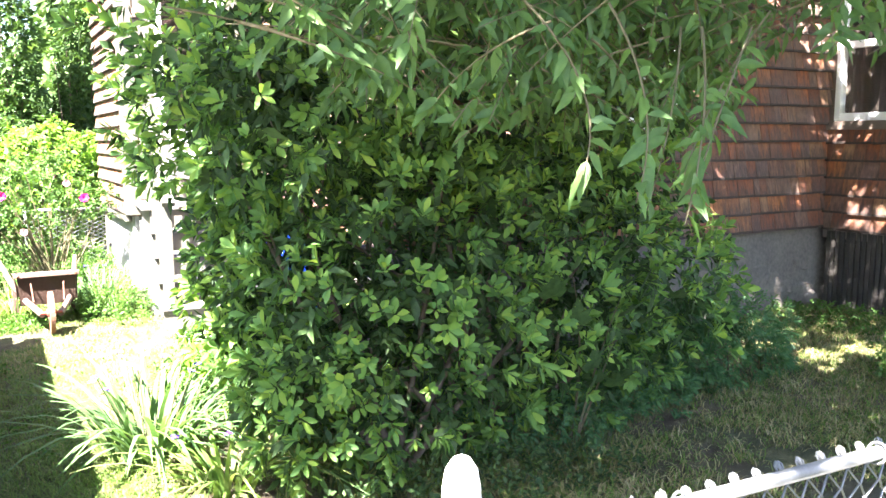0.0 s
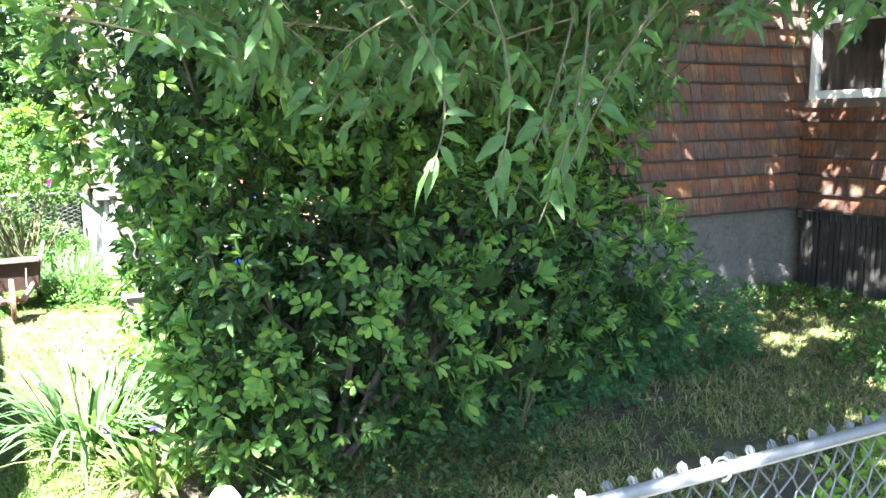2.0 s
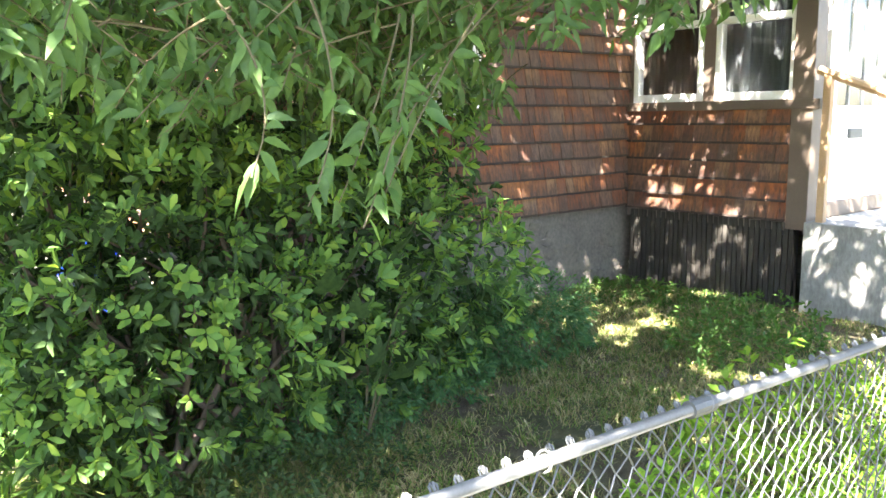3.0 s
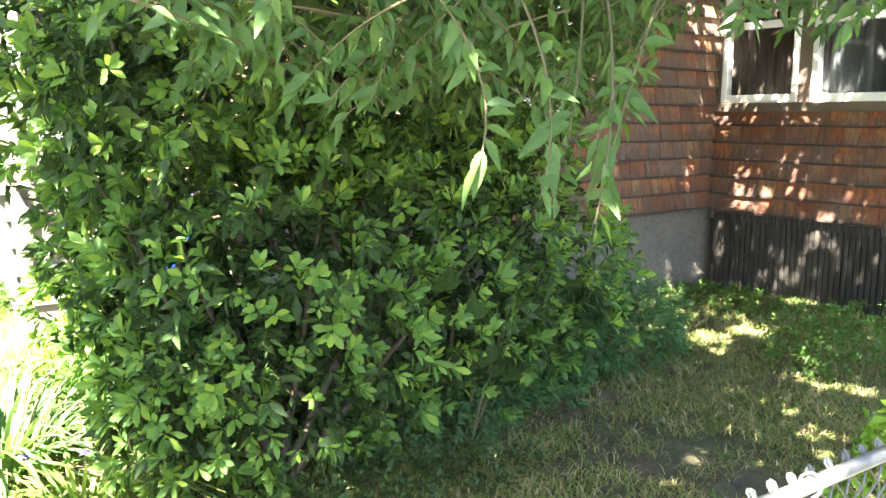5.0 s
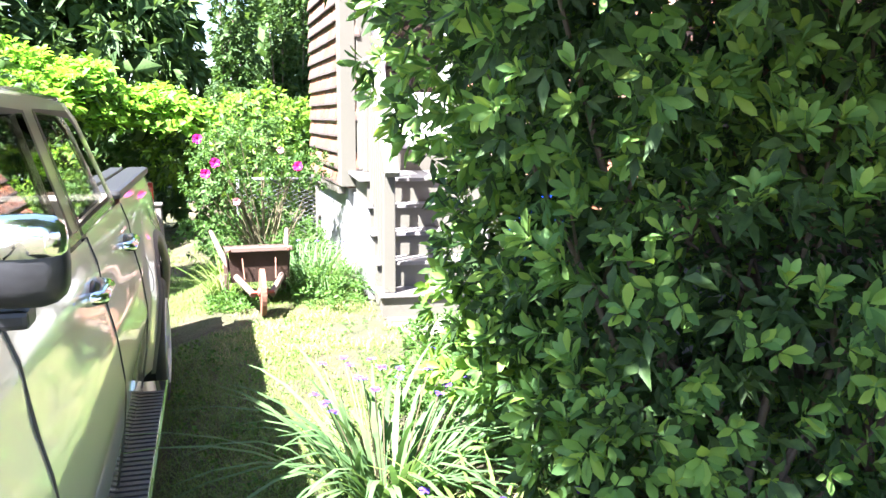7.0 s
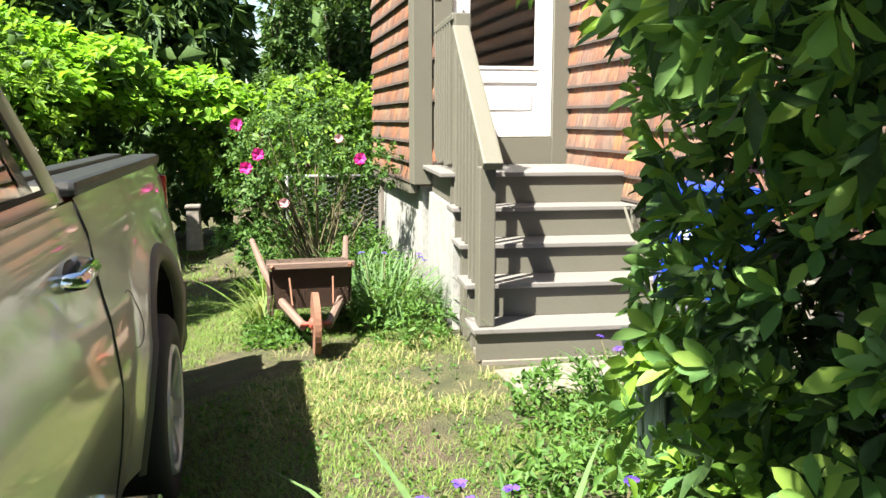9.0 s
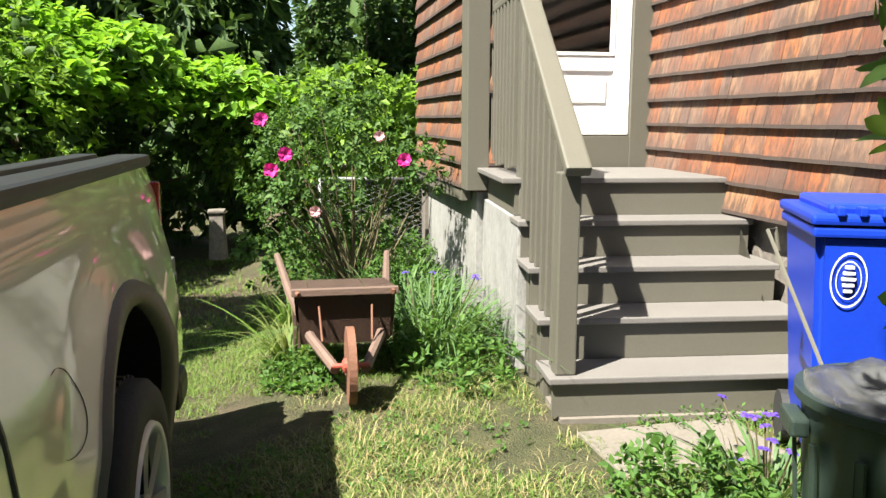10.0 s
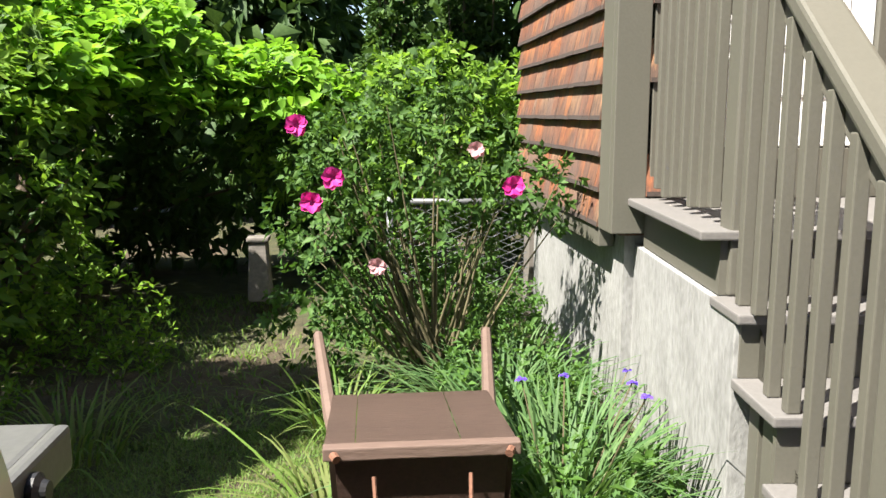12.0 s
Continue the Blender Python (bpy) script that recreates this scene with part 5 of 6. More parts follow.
# The first blobs are out of view, added to shade the front wall.
canopy = [(4.4, 4.0, 3.6, 1.6, 0.8, 0.55), (6.1, 4.0, 3.5, 1.2, 0.8, 0.6), (5.6, 3.0, 3.7, 1.5, 0.8, 0.6), (3.0, 3.2, 3.9, 1.4, 0.9, 0.5), (2.6, 1.6, 3.2, 1.7, 1.1, 0.85), (4.6, 1.5, 3.1, 1.6, 1.2, 0.8), (3.4, 2.4, 3.35, 1.6, 0.8, 0.6), (5.8, 2.0, 3.2, 1.1, 1.0, 0.6),
          (3.6, 0.0, 3.8, 2.2, 1.3, 1.1), (1.7, 0.7, 3.7, 1.0, 0.9, 0.6), (5.8, 0.2, 3.9, 1.4, 1.2, 1.0), (4.5, -1.2, 4.6, 2.2, 1.4, 1.2)]
# Sun spots wanted on the ground: crown leaves on their rays are left out.
GAPS = [(5.60, 2.72, 0.22), (5.90, 3.75, 0.13), (6.25, 3.65, 0.12), (7.4, 3.9, 0.12)]


def airy(p, o):
    """Leave gaps in the crown, through which sunlight reaches the lawn."""
    fall = p[:, :2] - np.array([SUN.x, SUN.y]) / SUN.z * p[:, 2:]
    keep = np.ones(len(p), bool)
    for x, y, r in GAPS:
        keep &= np.hypot(fall[:, 0] - x, fall[:, 1] - y) > r + 0.05
    return p[keep], o[keep]


limbs = bmesh.new()
for b in canopy:
    c = Vector(b[:3]) - Vector(TH)
    stems(limbs, (-0.12, 0.3, 2.4 + 0.4 * rng.random()), [c + Vector((rng.normal(0, 0.5), rng.normal(0, 0.3), rng.normal(0, 0.2))) for _ in range(3)], 0.05, 0.3, 6)
tagged(part("limbs", limbs, BARK, tree, smooth=True), kind="stuff")
p, o = airy(*blobs_points(canopy, 5200, 0.9))
me = clusters_mesh("crown", p - TH, o * 0.3 + rng.normal(0, 0.5, p.shape) + [0, 0, -0.9], 7, 0.115, 0.27, 1.0, LEAF_ASH, 0.35, True)
tagged(part("crown", me, LEAF_ASH, tree, "drooping crown of long pointed leaves"), kind="stuff")
# Unseen crown blobs added along the sun's rays to shade shrub, wall and fence.
upper = [(0.4, 2.3, 5.2, 1.0, 1.3, 0.7), (1.6, 2.6, 5.2, 1.3, 1.2, 0.7), (2.9, 3.0, 5.0, 1.3, 1.1, 0.6), (4.3, 3.5, 5.0, 1.3, 1.1, 0.6), (5.2, 3.9, 4.7, 1.2, 0.7, 0.6), (3.4, 4.1, 4.5, 1.0, 0.6, 0.5), (6.3, 3.5, 4.5, 0.9, 0.7, 0.5), (6.2, 2.2, 4.8, 1.0, 0.9, 0.6), (2.0, 1.2, 5.4, 1.8, 1.2, 0.8), (4.2, 1.6, 5.3, 1.8, 1.4, 0.8), (0.6, 0.9, 5.3, 1.2, 1.2, 0.7), (0.9, 0.3, 4.1, 1.0, 0.7, 0.45), (2.5, 0.4, 4.1, 1.0, 0.7, 0.45), (0.3, -0.3, 4.9, 1.0, 0.7, 0.45), (-0.1, 3.0, 5.0, 0.9, 0.8, 0.4), (0.1, 3.7, 5.2, 0.8, 0.7, 0.4), (-0.5, 1.6, 5.0, 1.0, 0.8, 0.4), (0.3, 1.2, 4.7, 0.9, 0.7, 0.4), (-0.35, 2.3, 5.2, 0.8, 0.7, 0.4)]
limbs = bmesh.new()
for b in upper:
    c = Vector(b[:3]) - Vector(TH)
    stems(limbs, (-0.2, 0.5, 4.2), [c + Vector((rng.normal(0, 0.4), rng.normal(0, 0.3), 0)) for _ in range(3)], 0.045, 0.3, 6)
tagged(part("shade_crown_limbs", limbs, BARK, tree, smooth=True), kind="stuff")
p, o = airy(*blobs_points(upper, 3500, 0.9))
me = clusters_mesh("upper_crown", p - TH, o * 0.3 + rng.normal(0, 0.5, p.shape), 7, 0.2, 0.4, 1.2, LEAF_ASH, 0.3, True)
tagged(part("upper_crown", me, LEAF_ASH, tree, "unseen upper crown added to shade the yard"), kind="stuff")
# sprays that hang in front of the shrub
twigs = bmesh.new()
B, Wy, F, L = [], [], [], []
sprays = []
for dx, dy, dz in ((0.0, 0.0, 0.0), (-0.10, 0.05, 0.05), (0.10, 0.08, 0.03), (-0.20, 0.12, 0.10), (0.16, 0.16, 0.10), (0.02, 0.14, 0.02)):
    sprays.append(((2.33 + dx * 3, 1.73 + dy, 1.96 + dz), (2.11 + dx, 1.48 + dy, 1.68 + dz), (1.89 + dx, 1.35 + dy, 1.46 + dz), 16, 0.07))
for _ in range(300):
    y = rng.uniform(2.0, 3.2)
    x = rng.uniform(0.55 + 0.35 * y, 1.0 + 0.95 * y)
    zt = 1.60 + 0.10 * abs(x - 1.1 * y) + rng.uniform(0.0, 0.6)
    dx, dy, fall = rng.uniform(-0.5, 0.5), rng.uniform(-0.4, 0.4), rng.uniform(0.15, 0.5)
    sprays.append(((x - dx, y - dy, zt + fall), (x, y, zt + fall * rng.uniform(0.5, 1.0)), (x + dx * 0.7, y + dy * 0.5, zt), 19, 0.066))
for _ in range(44):
    x, y = rng.uniform(3.3, 6.4), rng.uniform(1.6, 2.8)
    zt = rng.uniform(2.45, 2.75)
    sprays.append(((x + 0.35, y, zt + 0.3), (x, y, zt + 0.2), (x - 0.3, y - 0.1, zt), 14, 0.065))
for _ in range(46):
    d, u = rng.uniform(2.5, 3.9), rng.uniform(0.02, 0.44)
    x, y = 0.82 + d * (0.68 + 0.73 * u), 0.14 + d * (0.73 - 0.68 * u)
    zt = 1.70 + d * (rng.uniform(0.05, 0.15) + 0.05 * u)
    dx, dy = rng.uniform(-0.3, 0.3), rng.uniform(-0.2, 0.2)
    sprays.append(((x + 0.3 + dx, y - 0.1, zt + 0.25), (x + 0.1, y, zt + 0.16), (x - 0.15 - dx, y + dy, zt), 13, 0.075))
for a, b, c, n, ln in sprays:
    path = drooping_branch((a, b, c))
    tube(twigs, [q - Vector(TH) for q in path], [0.003 * (1 - 0.7 * t) + 0.0008 for t in np.linspace(0, 1, 12)], 4, False)
    for i in range(n):
        t = 0.25 + 0.75 * i / n
        k = min(10, int(t * 11))
        q = path[k].lerp(path[k + 1], t * 11 - k)
        B.append(np.array(q) - TH)
        Wy.append(np.array([rng.normal(-0.1, 0.8), rng.normal(-0.1, 0.6), -0.45 + rng.normal(0, 0.4)]))
        F.append(np.array([rng.normal(0, 0.5), -0.8 + rng.normal(0, 0.4), 0.5]))
        L.append(ln * rng.uniform(0.7, 1.25))
L = np.array(L)
tagged(part("hanging_twig_mass", twigs, TWIG, tree), kind="stuff")
me = leaf_mesh("hanging_leaves", np.array(B), np.array(Wy), np.array(F), L, L * 0.40, LEAF_ASH, 0.18, 0.3, shape=LANCE)
tagged(part("hanging_leaves", me, LEAF_ASH, tree, "long pointed leaves that catch the light"), kind="stuff")

# ---- rose bush ----
rose = tagged(empty("rose_bush", 1.12, 9.75, 0), "tall rose bush with magenta flowers and bare lower stems", "rose bush")
RB = [(0.0, 0.0, 1.05, 0.60, 0.5, 0.38), (-0.45, -0.05, 0.85, 0.33, 0.33, 0.28), (0.48, -0.1, 1.0, 0.34, 0.32, 0.24), (-0.15, 0.1, 1.32, 0.40, 0.38, 0.22), (-0.5, 0.0, 1.2, 0.2, 0.25, 0.2), (0.15, 0.0, 1.45, 0.2, 0.25, 0.15),
      (-0.42, 0.0, 0.42, 0.40, 0.35, 0.46), (0.1, 0.3, 0.5, 0.4, 0.3, 0.4)]
bm = bmesh.new()
p, _ = blobs_points(RB, 46, 0.5, 0.5)
stems(bm, (0.08, -0.02, -0.03), p, 0.011, 0.06, 5)
tagged(part("cane_mass", bm, TWIG, rose, "thin brown canes", smooth=True), kind="stuff")
p, o = blobs_points(RB, 820, 0.75)
me = clusters_mesh("foliage", p, o + rng.normal(0, 0.5, p.shape) + [0, 0, 0.4], 7, 0.052, 0.55, 1.2, LEAF_ROSE, 0.2, True)
tagged(part("foliage", me, LEAF_ROSE, rose, "small serrated green leaves"), kind="stuff")
for x, y, z, pale in ((-0.55, -0.38, 1.32, 0), (-0.40, -0.44, 1.10, 0), (-0.49, -0.46, 1.0, 0), (0.36, -0.48, 1.06, 0), (0.21, -0.40, 1.21, 1), (-0.22, -0.56, 0.74, 1)):
    a = np.linspace(0, 2 * math.pi, 9)[:-1]
    way = np.stack([np.cos(a), np.full(8, -0.45), np.sin(a)], -1) + rng.normal(0, 0.12, (8, 3))
    s = 0.056 if not pale else 0.044
    me = leaf_mesh("flower", np.tile([x, y, z], (8, 1)), way, np.tile([0, -1.0, 0.2], (8, 1)), np.full(8, s), np.full(8, s * 0.95), PALEPETAL if pale else PETAL, 0.25, 0.1)
    part("flower", me, PETAL, rose, "faded pink rose" if pale else "magenta rose in flower")


# ---- iris and weed clumps ----
def strap_clump(name, x, y, count, spread, height, label, material=BLADE, width=0.018, flowers=0):
    """A clump of arching strap leaves."""
    c = tagged(empty(name, x, y, ground_z(x, y)), label, "plant", "clumps of " + name.replace("_", " "))
    V, Fc = [], []
    for i in range(count):
        a, r = rng.uniform(0, 6.28), spread * math.sqrt(rng.random())
        b = np.array([r * math.cos(a) * 0.6, r * math.sin(a) * 0.6, -0.01])
        out = np.array([math.cos(a), math.sin(a), 0]) + rng.normal(0, 0.3, 3) * [1, 1, 0]
        h = height * rng.uniform(0.6, 1.15)
        lean, curl = rng.uniform(0.05, 0.85), rng.uniform(0.3, 1.5) * rng.uniform(0.6, 1.1)
        side = np.cross(unit(out), [0, 0, 1.0])
        n0 = len(V)
        for k in range(7):
            t = k / 6
            q = b + np.array([0, 0, h]) * (t - curl * 0.55 * t ** 3) + out * h * (lean * t + curl * 0.6 * t ** 2.4)
            w = width * (1 - t ** 3) * 0.5 + 0.0008
            V += [q - side * w, q + side * w]
        for k in range(6):
            j = n0 + 2 * k
            Fc.append((j, j + 1, j + 3, j + 2))
    tagged(part("leaves", mesh_of("leaves", V, Fc, material), material, c), kind="stuff")
    for i in range(flowers):
        q = np.array([rng.normal(0, spread * 0.7), rng.normal(0, spread * 0.7), height * rng.uniform(0.55, 0.95)])
        bm = bmesh.new()
        tube(bm, [(q[0] * 0.3, q[1] * 0.3, 0), (q[0] * 0.7, q[1] * 0.7, q[2] * 0.6), tuple(q)], 0.003, 4, False)
        stalk = part("stalk", bm, TWIG, c)
        a = np.linspace(0, 2 * math.pi, 7)[:-1]
        me = leaf_mesh("flower", np.tile(q, (6, 1)), np.stack([np.cos(a), np.sin(a), np.full(6, 0.1)], -1) + rng.normal(0, 0.2, (6, 3)), np.tile([0, 0, 1.0], (6, 1)),
                       np.full(6, 0.024), np.full(6, 0.022), VIOLET, 0.2, 0.2)
        part("flower", me, VIOLET, stalk, "small violet flower")
    return c


def weed_patch(name, x, y, w, d, h, count, label, leaf=0.06, material=LEAF_WEED, width=0.4):
    c = tagged(empty(name, x, y, ground_z(x, y)), label, "plant", kind="stuff")
    q = np.stack([rng.uniform(-w, w, count), rng.uniform(-d, d, count), np.zeros(count)], -1)
    keep = (q[:, 0] / w) ** 2 + (q[:, 1] / d) ** 2 < 1
    q = q[keep]
    q[:, 2] = h * rng.random(len(q)) ** 1.2 * (1.1 - 0.6 * ((q[:, 0] / w) ** 2 + (q[:, 1] / d) ** 2))
    me = clusters_mesh("foliage", q, rng.normal(0, 0.4, q.shape) + [0, 0, 1.0], 5, leaf, width, 1.0, material, 0.3, True)
    tagged(part("foliage", me, material, c), kind="stuff")
    return c


strap_clump("spiderwort", 1.24, 4.42, 120, 0.34, 0.58, "clump of strap leaves with violet flowers in the sun", LEAF_IRIS, 0.026, 18)
strap_clump("spiderwort", 1.45, 3.75, 60, 0.22, 0.42, "clump of strap leaves at the shrub's foot", BLADE, 0.018, 3)
strap_clump("spiderwort", 2.40, 6.45, 48, 0.24, 0.3, "clump of strap leaves with violet flowers beside the can", LEAF_IRIS, 0.018, 12)
strap_clump("tall_grass", 0.72, 8.35, 60, 0.16, 0.36, "tuft of tall pale grass beside the wheelbarrow", BLADE, 0.012)
strap_clump("tall_grass", 1.52, 8.45, 260, 0.45, 0.5, "tall grass along the foundation", LEAF_IRIS, 0.012, 5)
strap_clump("tall_grass", 1.45, 9.3, 240, 0.45, 0.46, "tall grass along the foundation", LEAF_IRIS, 0.012)
strap_clump("tall_grass", 0.75, 9.2, 70, 0.22, 0.34, "tuft of tall grass under the roses", BLADE, 0.011)
strap_clump("tall_grass", -0.45, 9.4, 80, 0.35, 0.35, "tuft of tall grass in the shade", BLADE, 0.011)
weed_patch("weeds", 1.58, 8.3, 0.36, 0.75, 0.30, 330, "leafy green weeds by the steps")
weed_patch("weeds", 1.5, 9.7, 0.42, 1.1, 0.42, 650, "leafy green weeds along the concrete foundation")
weed_patch("weeds", 1.25, 10.9, 0.75, 0.6, 0.5, 900, "leafy green weeds by the low fence")
weed_patch("weeds", 0.8, 8.1, 0.22, 0.35, 0.12, 160, "low leafy weeds under the wheelbarrow")
weed_patch("weeds", 2.05, 6.2, 0.30, 0.45, 0.26, 320, "leafy weeds beside the can")
weed_patch("weeds", 1.75, 5.2, 0.35, 0.6, 0.30, 420, "leafy weeds at the shrub's foot")
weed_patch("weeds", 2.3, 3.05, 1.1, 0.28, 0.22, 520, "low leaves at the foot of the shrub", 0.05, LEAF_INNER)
weed_patch("weeds", 3.5, 1.25, 1.2, 0.25, 0.85, 1000, "leafy weeds behind the chain-link fence", 0.06, LEAF_SUN)
weed_patch("weeds", 6.9, 4.3, 0.45, 0.7, 0.16, 300, "low weeds along the porch skirting", 0.06, LEAF_WEED)
weed_patch("weeds", 6.2, 2.9, 0.8, 0.5, 0.35, 420, "leafy weeds before the stoop", 0.06, LEAF_WEED)
weed_patch("weeds", -0.75, 10.7, 0.45, 0.35, 0.75, 260, "tall leafy weeds at the edge of the hollow", 0.07, LEAF_SUN)
weed_patch("weeds", -1.3, 9.7, 0.5, 0.6, 0.5, 300, "leafy weeds at the drive's far edge", 0.07, LEAF_SUN)
weed_patch("weeds", 2.6, 7.08, 0.5, 0.08, 0.10, 130, "creeping leaves at the stairs' foot", 0.035)

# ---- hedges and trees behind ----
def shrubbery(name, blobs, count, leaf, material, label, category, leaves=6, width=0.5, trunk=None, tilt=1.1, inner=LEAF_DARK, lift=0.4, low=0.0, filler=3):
    x, y = trunk if trunk else (blobs[0][0], blobs[0][1])
    t = tagged(empty(name, x, y, ground_z(x, y)), label, category, "rows of " + name.replace("_", " "))
    off = np.array([x, y, ground_z(x, y)])
    bm = bmesh.new()
    top = max(b[2] for b in blobs)
    tube(bm, [(0, 0, -0.1), (0.03, 0.02, top * 0.4), (0.0, 0.05, top * 0.8)], [0.09, 0.06, 0.03], 8)
    p, _ = blobs_points(blobs, 16, 0.6, 0.2)
    part("trunk", bm, BARK, t, smooth=True)
    bm = stems(bmesh.new(), (0, 0, 0.2), p - off, 0.03, 0.2, 5)
    tagged(part("limb_mass", bm, BARK, t, smooth=True), kind="stuff")
    p, o = blobs_points(blobs, count, 0.22, low)
    me = clusters_mesh("crown", p - off, o + rng.normal(0, 0.4, p.shape) + [0, 0, lift], leaves, leaf, width, tilt, material, 0.3, not low)
    tagged(part("crown", me, material, t), kind="stuff")
    # Filler leaves in a dark green that paints the shade inside the crown.
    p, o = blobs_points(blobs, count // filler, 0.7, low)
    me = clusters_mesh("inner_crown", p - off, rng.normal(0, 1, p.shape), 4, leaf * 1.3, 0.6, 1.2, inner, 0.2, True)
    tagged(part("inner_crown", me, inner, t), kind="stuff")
    return t


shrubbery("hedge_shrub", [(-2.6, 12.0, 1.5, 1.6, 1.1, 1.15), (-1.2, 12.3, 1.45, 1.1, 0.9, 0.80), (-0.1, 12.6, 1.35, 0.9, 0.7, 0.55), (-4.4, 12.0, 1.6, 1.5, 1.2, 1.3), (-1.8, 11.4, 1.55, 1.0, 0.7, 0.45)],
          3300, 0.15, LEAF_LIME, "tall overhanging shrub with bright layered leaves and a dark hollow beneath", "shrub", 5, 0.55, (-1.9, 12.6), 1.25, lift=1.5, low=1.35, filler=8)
# Backing added in dark leaves to paint the hollow's shade.
shrubbery("understorey_shrub", [(-2.6, 13.4, 0.7, 1.9, 0.5, 0.95), (-0.2, 13.6, 0.7, 1.7, 0.5, 0.9), (-4.8, 13.2, 0.8, 1.4, 0.6, 1.0)], 1300, 0.16, LEAF_DARK, "dark undergrowth that fills the tall shrub's hollow with painted shade", "shrub", 5, 0.5)
shrubbery("hedge_shrub", [(-1.65, 10.9, 1.0, 0.85, 1.0, 1.15), (-2.3, 9.2, 1.4, 0.85, 1.3, 1.5), (-3.3, 10.9, 1.6, 1.0, 1.0, 1.5)], 3200, 0.10, LEAF_SUN, "dense green shrub along the drive's far edge", "shrub", 5, 0.5, lift=1.0)
shrubbery("hedge_shrub", [(1.3, 12.4, 1.15, 0.75, 0.6, 0.75), (2.1, 12.8, 1.0, 0.9, 0.6, 0.8), (0.5, 12.6, 1.1, 0.6, 0.5, 0.6)], 1700, 0.10, LEAF_SUN, "bright green shrub behind the rose bush", "shrub", 5, 0.5)
for x, y, r, h in ((-6.5, 17, 2.2, 8.5), (-3.6, 18, 2.0, 9.5), (-1.0, 18.5, 1.8, 8.5), (3.3, 18.0, 2.2, 9.0), (-9.5, 16, 2.6, 9), (6.5, 19, 2.6, 10)):
    shrubbery("dark_conifer", [(x, y, h * 0.25, r, r, h * 0.27), (x, y, h * 0.55, r * 0.75, r * 0.75, h * 0.3), (x, y, h * 0.82, r * 0.4, r * 0.4, h * 0.25)], 1500, 0.34, LEAF_DARK,
              "tall dark evergreen behind the garden", "tree", 6, 0.3, (x, y), 1.0, LEAF_DARK, -0.3)
for x, y, r, h in ((1.2, 15.2, 0.45, 4.6), (2.2, 16.2, 0.5, 4.2)):
    shrubbery("arborvitae", [(x, y, h * 0.3, r, r, h * 0.32), (x, y, h * 0.65, r * 0.75, r * 0.75, h * 0.34)], 1500, 0.10, LEAF_CONIFER, "narrow upright evergreen behind the garden", "tree", 6, 0.35, (x, y), 0.7)
# Out of view; added to cast shade over the drive.
shrubbery("added_shade_tree", [(-2.7, 8.0, 4.1, 0.8, 0.9, 1.1)], 800, 0.16, LEAF_SUN, "unseen leafy tree added to shade the drive", "tree", 6, 0.45, (-3.4, 9.0))
shrubbery("street_tree", [(-5.5, 2.5, 4.2, 2.4, 3.0, 1.6), (-6.5, 6.5, 3.2, 2.2, 2.4, 2.2)], 1500, 0.2, LEAF_SUN, "leafy tree beyond the parked truck", "tree", 6, 0.45, (-6.2, 4.5))
shrubbery("street_tree", [(-4.5, -17.5, 3.4, 3.0, 2.0, 2.2), (1.5, -18.5, 3.6, 3.2, 2.0, 2.4), (7.0, -17.5, 3.4, 3.0, 2.0, 2.2)], 1500, 0.24, LEAF_SUN, "leafy trees across the street", "tree", 6, 0.45, (1.5, -18.5))


# ---- lawn ----
BARE = [(0.72, 7.55, 0.35), (1.5, 7.25, 0.4), (1.1, 7.9, 0.3), (0.2, 7.9, 0.5)]


def lawn(name, x0, x1, y0, y1, count, height, material, label, thin, width=0.006):
    q = np.stack([rng.uniform(x0, x1, count), rng.uniform(y0, y1, count)], -1)
    dens = np.array([0.5 + 0.5 * noise.noise(Vector((a * 0.9, b * 0.9, 5))) + 0.35 * noise.noise(Vector((a * 4, b * 4, 9))) for a, b in q])
    for x, y, r in BARE:
        dens -= 0.16 * np.exp(-((q[:, 0] - x) ** 2 + (q[:, 1] - y) ** 2) / r ** 2)
    q = q[dens > thin + 0.35 * (rng.random(count) - 0.5)]
    bad = ((q[:, 0] > XW - 0.0) & (q[:, 1] > YF)) | ((q[:, 0] > SX0) & (q[:, 1] > 7.18)) | ((q[:, 0] > PX) & (q[:, 1] > PY - 0.1))
    q = q[~bad]
    n = len(q)
    b = np.column_stack([q, [ground_z(*p) - 0.004 for p in q]])
    a = rng.uniform(0, 6.28, n)
    way = np.stack([np.cos(a) * 0.7, np.sin(a) * 0.7, rng.uniform(0.4, 1.3, n)], -1)
    side = np.stack([-np.sin(a), np.cos(a), 0 * a], -1) * width * 0.5
    h = (height * rng.uniform(0.4, 1.25, n))[:, None]
    way = unit(way)
    m1 = b + way * h * 0.55
    tip = b + way * h - np.array([0, 0, 0.25]) * h + np.stack([np.cos(a), np.sin(a), 0 * a], -1) * h * 0.25
    v = np.stack([b - side, b + side, m1 + side * 0.8, m1 - side * 0.8, tip], 1)
    f = np.array([[0, 1, 2], [0, 2, 3], [3, 2, 4]])
    faces = (f[None] + (np.arange(n) * 5)[:, None, None]).reshape(-1, 3)
    return tagged(part(name, mesh_of(name, v.reshape(-1, 3), faces, material), material), label, "grass", kind="stuff")


lawn("lawn_grass", -1.2, 3.2, 3.2, 9.5, 230000, 0.055, BLADE, "short patchy green lawn grass", 0.36, 0.0038)
weed_patch("weeds", 1.15, 6.0, 0.9, 1.6, 0.03, 420, "small flat weeds among the grass", 0.035, LEAF_WEED, 0.6)
lawn("lawn_grass", 1.0, 7.4, 0.6, 4.9, 80000, 0.07, BLADE, "thin shaded lawn grass", 0.36)
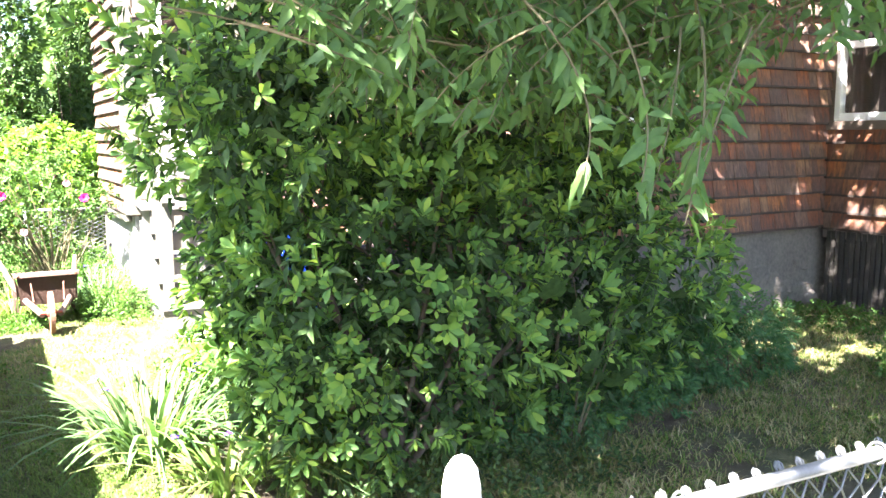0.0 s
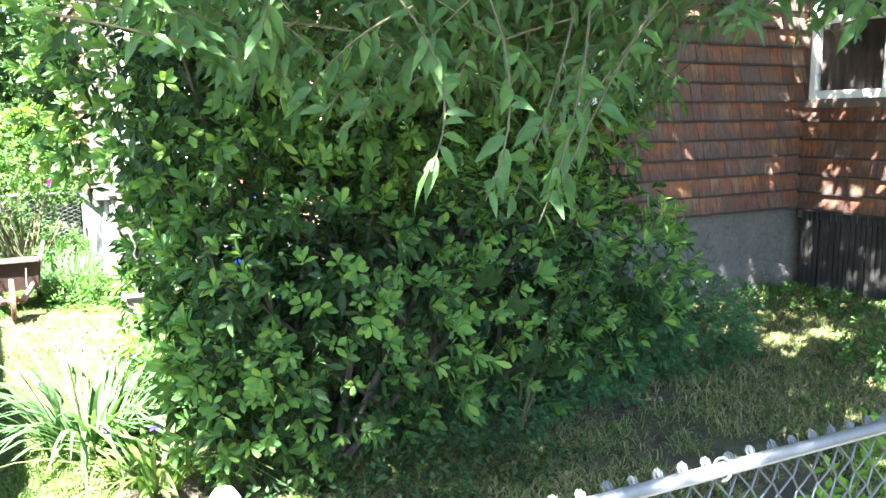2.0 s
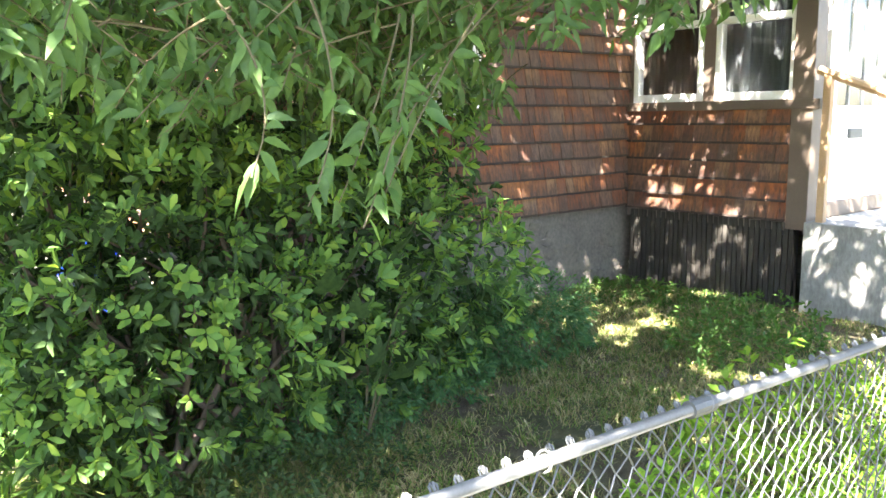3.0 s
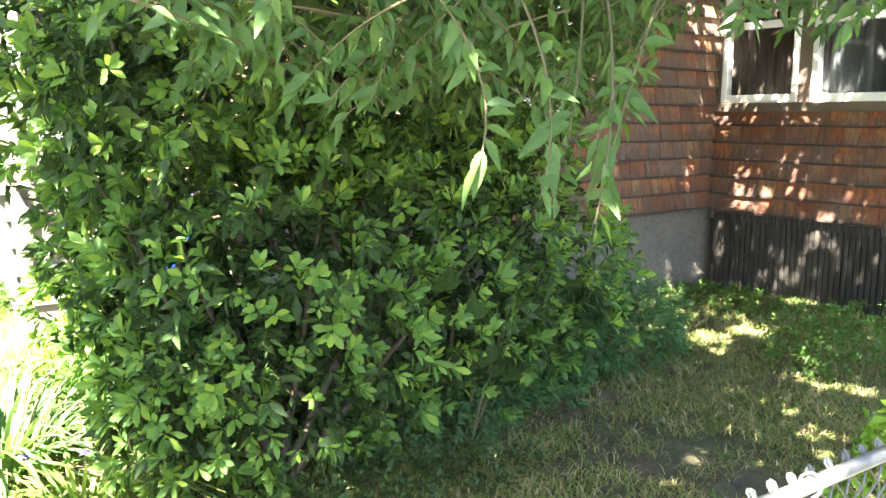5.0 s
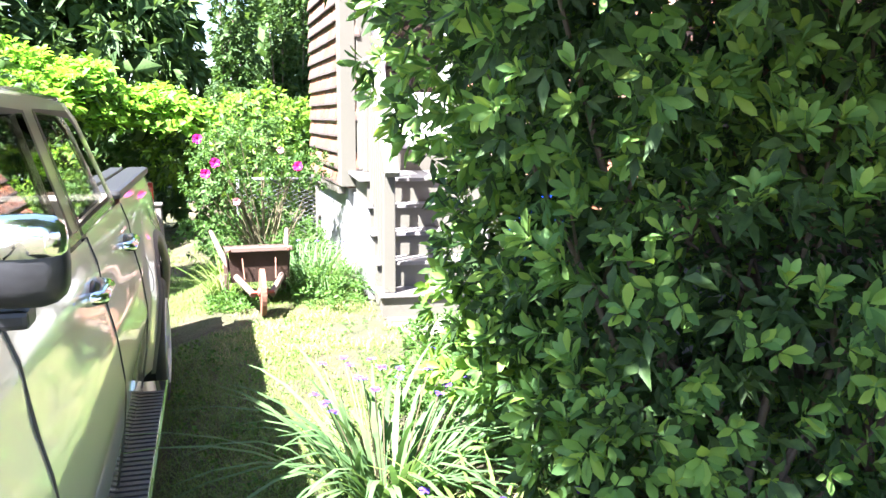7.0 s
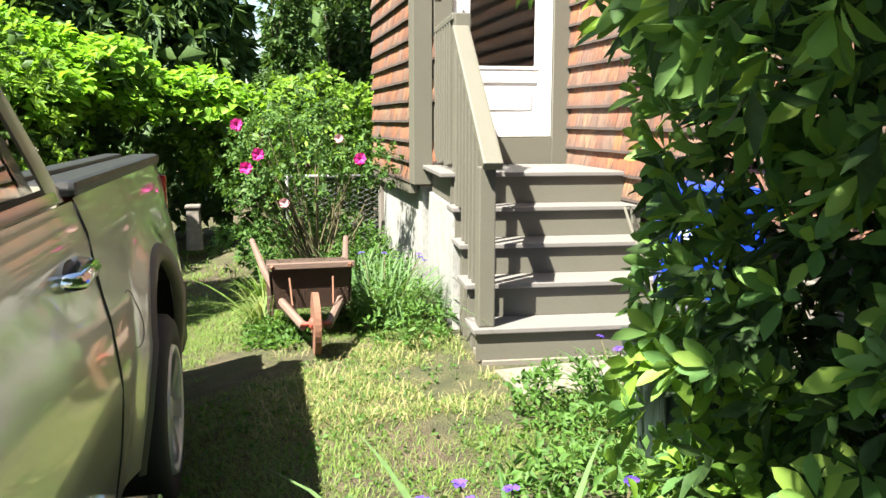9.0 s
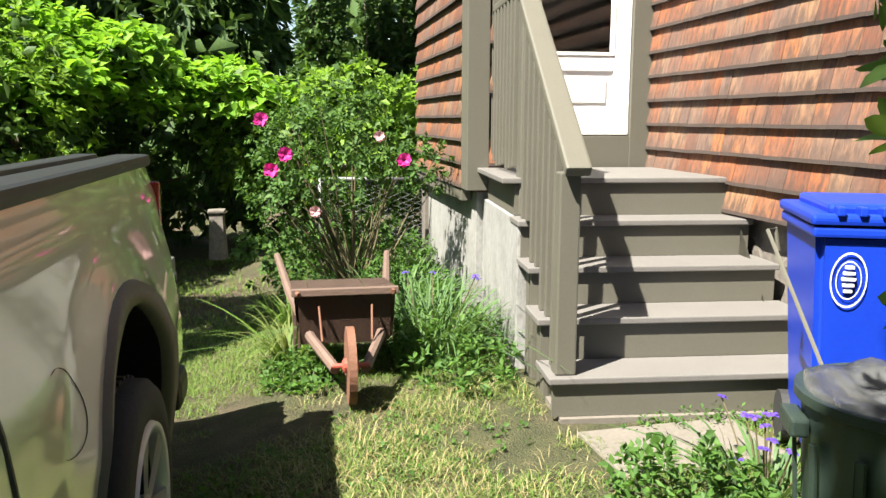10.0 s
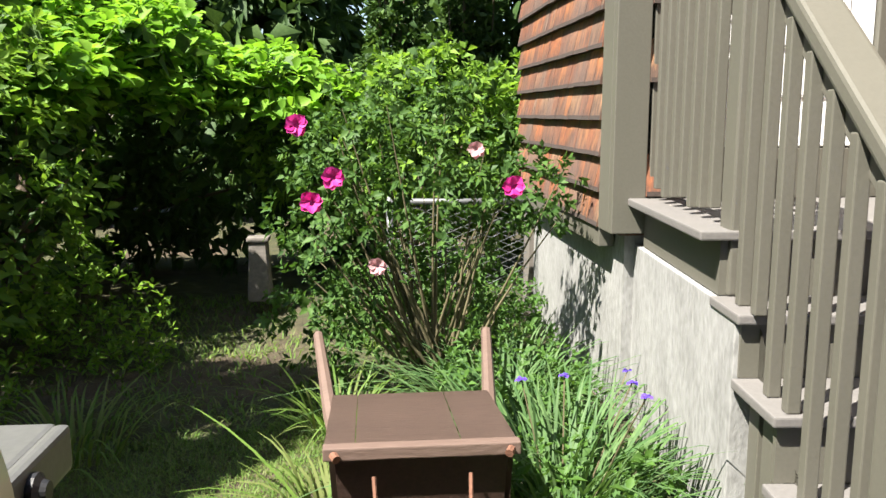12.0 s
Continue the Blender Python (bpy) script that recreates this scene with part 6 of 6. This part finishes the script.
lawn("lawn_grass", -2.5, 2.0, 9.4, 12.5, 12000, 0.08, BLADE, "shaded grass behind the garden", 0.4, 0.009)
lawn("mown_straw", 0.6, 1.9, 6.4, 7.8, 3200, 0.08, STRAW, "dry straw before the stairs", 0.3, 0.0035)
lawn("mown_straw", 0.4, 3.2, 3.4, 8.0, 6000, 0.05, STRAW, "dry straw among the grass", 0.52, 0.003)
lawn("mown_straw", 1.2, 7.3, 1.2, 4.7, 60000, 0.075, STRAW, "dry grass clippings on the lawn", 0.36, 0.0055)


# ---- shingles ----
# Dark end grain; its strip on each lower edge paints the course's shadow line.
ENDSHADOW = worn("end_grain_and_shadow", (0.025, 0.018, 0.015), (0.06, 0.043, 0.036), 0.95, 8.0, 90.0, 0.3)


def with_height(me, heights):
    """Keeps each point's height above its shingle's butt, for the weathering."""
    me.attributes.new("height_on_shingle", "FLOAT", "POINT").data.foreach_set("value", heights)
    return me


def shingle_shape():
    bm = bmesh.new()
    h = 1.0
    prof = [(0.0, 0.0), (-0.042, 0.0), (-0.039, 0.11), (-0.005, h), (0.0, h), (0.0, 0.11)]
    vs = [[bm.verts.new((x, y, z)) for y, z in prof] for x in (0.0, 1.0)]
    for i in range(6):
        bm.faces.new((vs[0][i], vs[0][(i + 1) % 6], vs[1][(i + 1) % 6], vs[1][i]))
    for side in vs:
        bm.faces.new([side[i] for i in (0, 1, 2, 5)])
        bm.faces.new([side[i] for i in (2, 3, 4, 5)])
    bmesh.ops.recalc_face_normals(bm, faces=bm.faces)
    me = bpy.data.meshes.new("shingle")
    bm.to_mesh(me)
    bm.free()
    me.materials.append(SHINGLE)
    me.materials.append(ENDSHADOW)
    # Butt faces and lower front strips take the painted shadow-line colour.
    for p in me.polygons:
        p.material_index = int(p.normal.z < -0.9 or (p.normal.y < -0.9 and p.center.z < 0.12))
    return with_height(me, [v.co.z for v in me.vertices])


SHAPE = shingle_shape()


def shingles(wall, start, along, outward, length, z0, z1, step, picked, holes=()):
    """Courses of shingles on a wall. Those inside the picked stretch are pieces of their own; the rest is one mesh."""
    u, n = Vector(along), Vector(outward)
    rest_v, rest_f = [], []
    base = [v.co.copy() for v in SHAPE.vertices]
    polys = [tuple(p.vertices) for p in SHAPE.polygons]
    course = 0
    z = z0
    while z < z1:
        s = -rng.uniform(0, 0.1)
        while s < length:
            w = float(rng.choice([0.085, 0.105, 0.125, 0.15, 0.18])) * rng.uniform(0.9, 1.1)
            a, b = max(s, 0.0), min(s + w - 0.003, length)
            s += w
            if b - a < 0.02:
                continue
            m = (a + b) / 2
            if any(h[0] < m < h[1] and h[2] < z + step * 0.5 < h[3] for h in holes):
                continue
            drop = rng.uniform(-0.0018, 0.0018)
            o = Vector(start) + u * a + Vector((0, 0, z + drop)) + n * rng.uniform(0.0, 0.003)
            mtx = Matrix(((u.x * (b - a), -n.x, 0, o.x), (u.y * (b - a), -n.y, 0, o.y), (0, 0, step * 1.12, o.z), (0, 0, 0, 1)))
            if picked[0] < m < picked[1] and picked[2] < z < picked[3]:
                part("shingle", SHAPE, SHINGLE, wall).matrix_basis = mtx
            else:
                k = len(rest_v)
                rest_v += [mtx @ c for c in base]
                rest_f += [tuple(i + k for i in p) for p in polys]
        z += step
        course += 1
    if rest_v:
        me = mesh_of("shingle_field", rest_v, rest_f, SHINGLE)
        me.materials.append(ENDSHADOW)
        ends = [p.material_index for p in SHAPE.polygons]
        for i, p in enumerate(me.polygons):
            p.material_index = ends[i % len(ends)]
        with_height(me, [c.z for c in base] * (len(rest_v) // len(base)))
        tagged(part("shingle_field", me, SHINGLE, wall), kind="stuff")


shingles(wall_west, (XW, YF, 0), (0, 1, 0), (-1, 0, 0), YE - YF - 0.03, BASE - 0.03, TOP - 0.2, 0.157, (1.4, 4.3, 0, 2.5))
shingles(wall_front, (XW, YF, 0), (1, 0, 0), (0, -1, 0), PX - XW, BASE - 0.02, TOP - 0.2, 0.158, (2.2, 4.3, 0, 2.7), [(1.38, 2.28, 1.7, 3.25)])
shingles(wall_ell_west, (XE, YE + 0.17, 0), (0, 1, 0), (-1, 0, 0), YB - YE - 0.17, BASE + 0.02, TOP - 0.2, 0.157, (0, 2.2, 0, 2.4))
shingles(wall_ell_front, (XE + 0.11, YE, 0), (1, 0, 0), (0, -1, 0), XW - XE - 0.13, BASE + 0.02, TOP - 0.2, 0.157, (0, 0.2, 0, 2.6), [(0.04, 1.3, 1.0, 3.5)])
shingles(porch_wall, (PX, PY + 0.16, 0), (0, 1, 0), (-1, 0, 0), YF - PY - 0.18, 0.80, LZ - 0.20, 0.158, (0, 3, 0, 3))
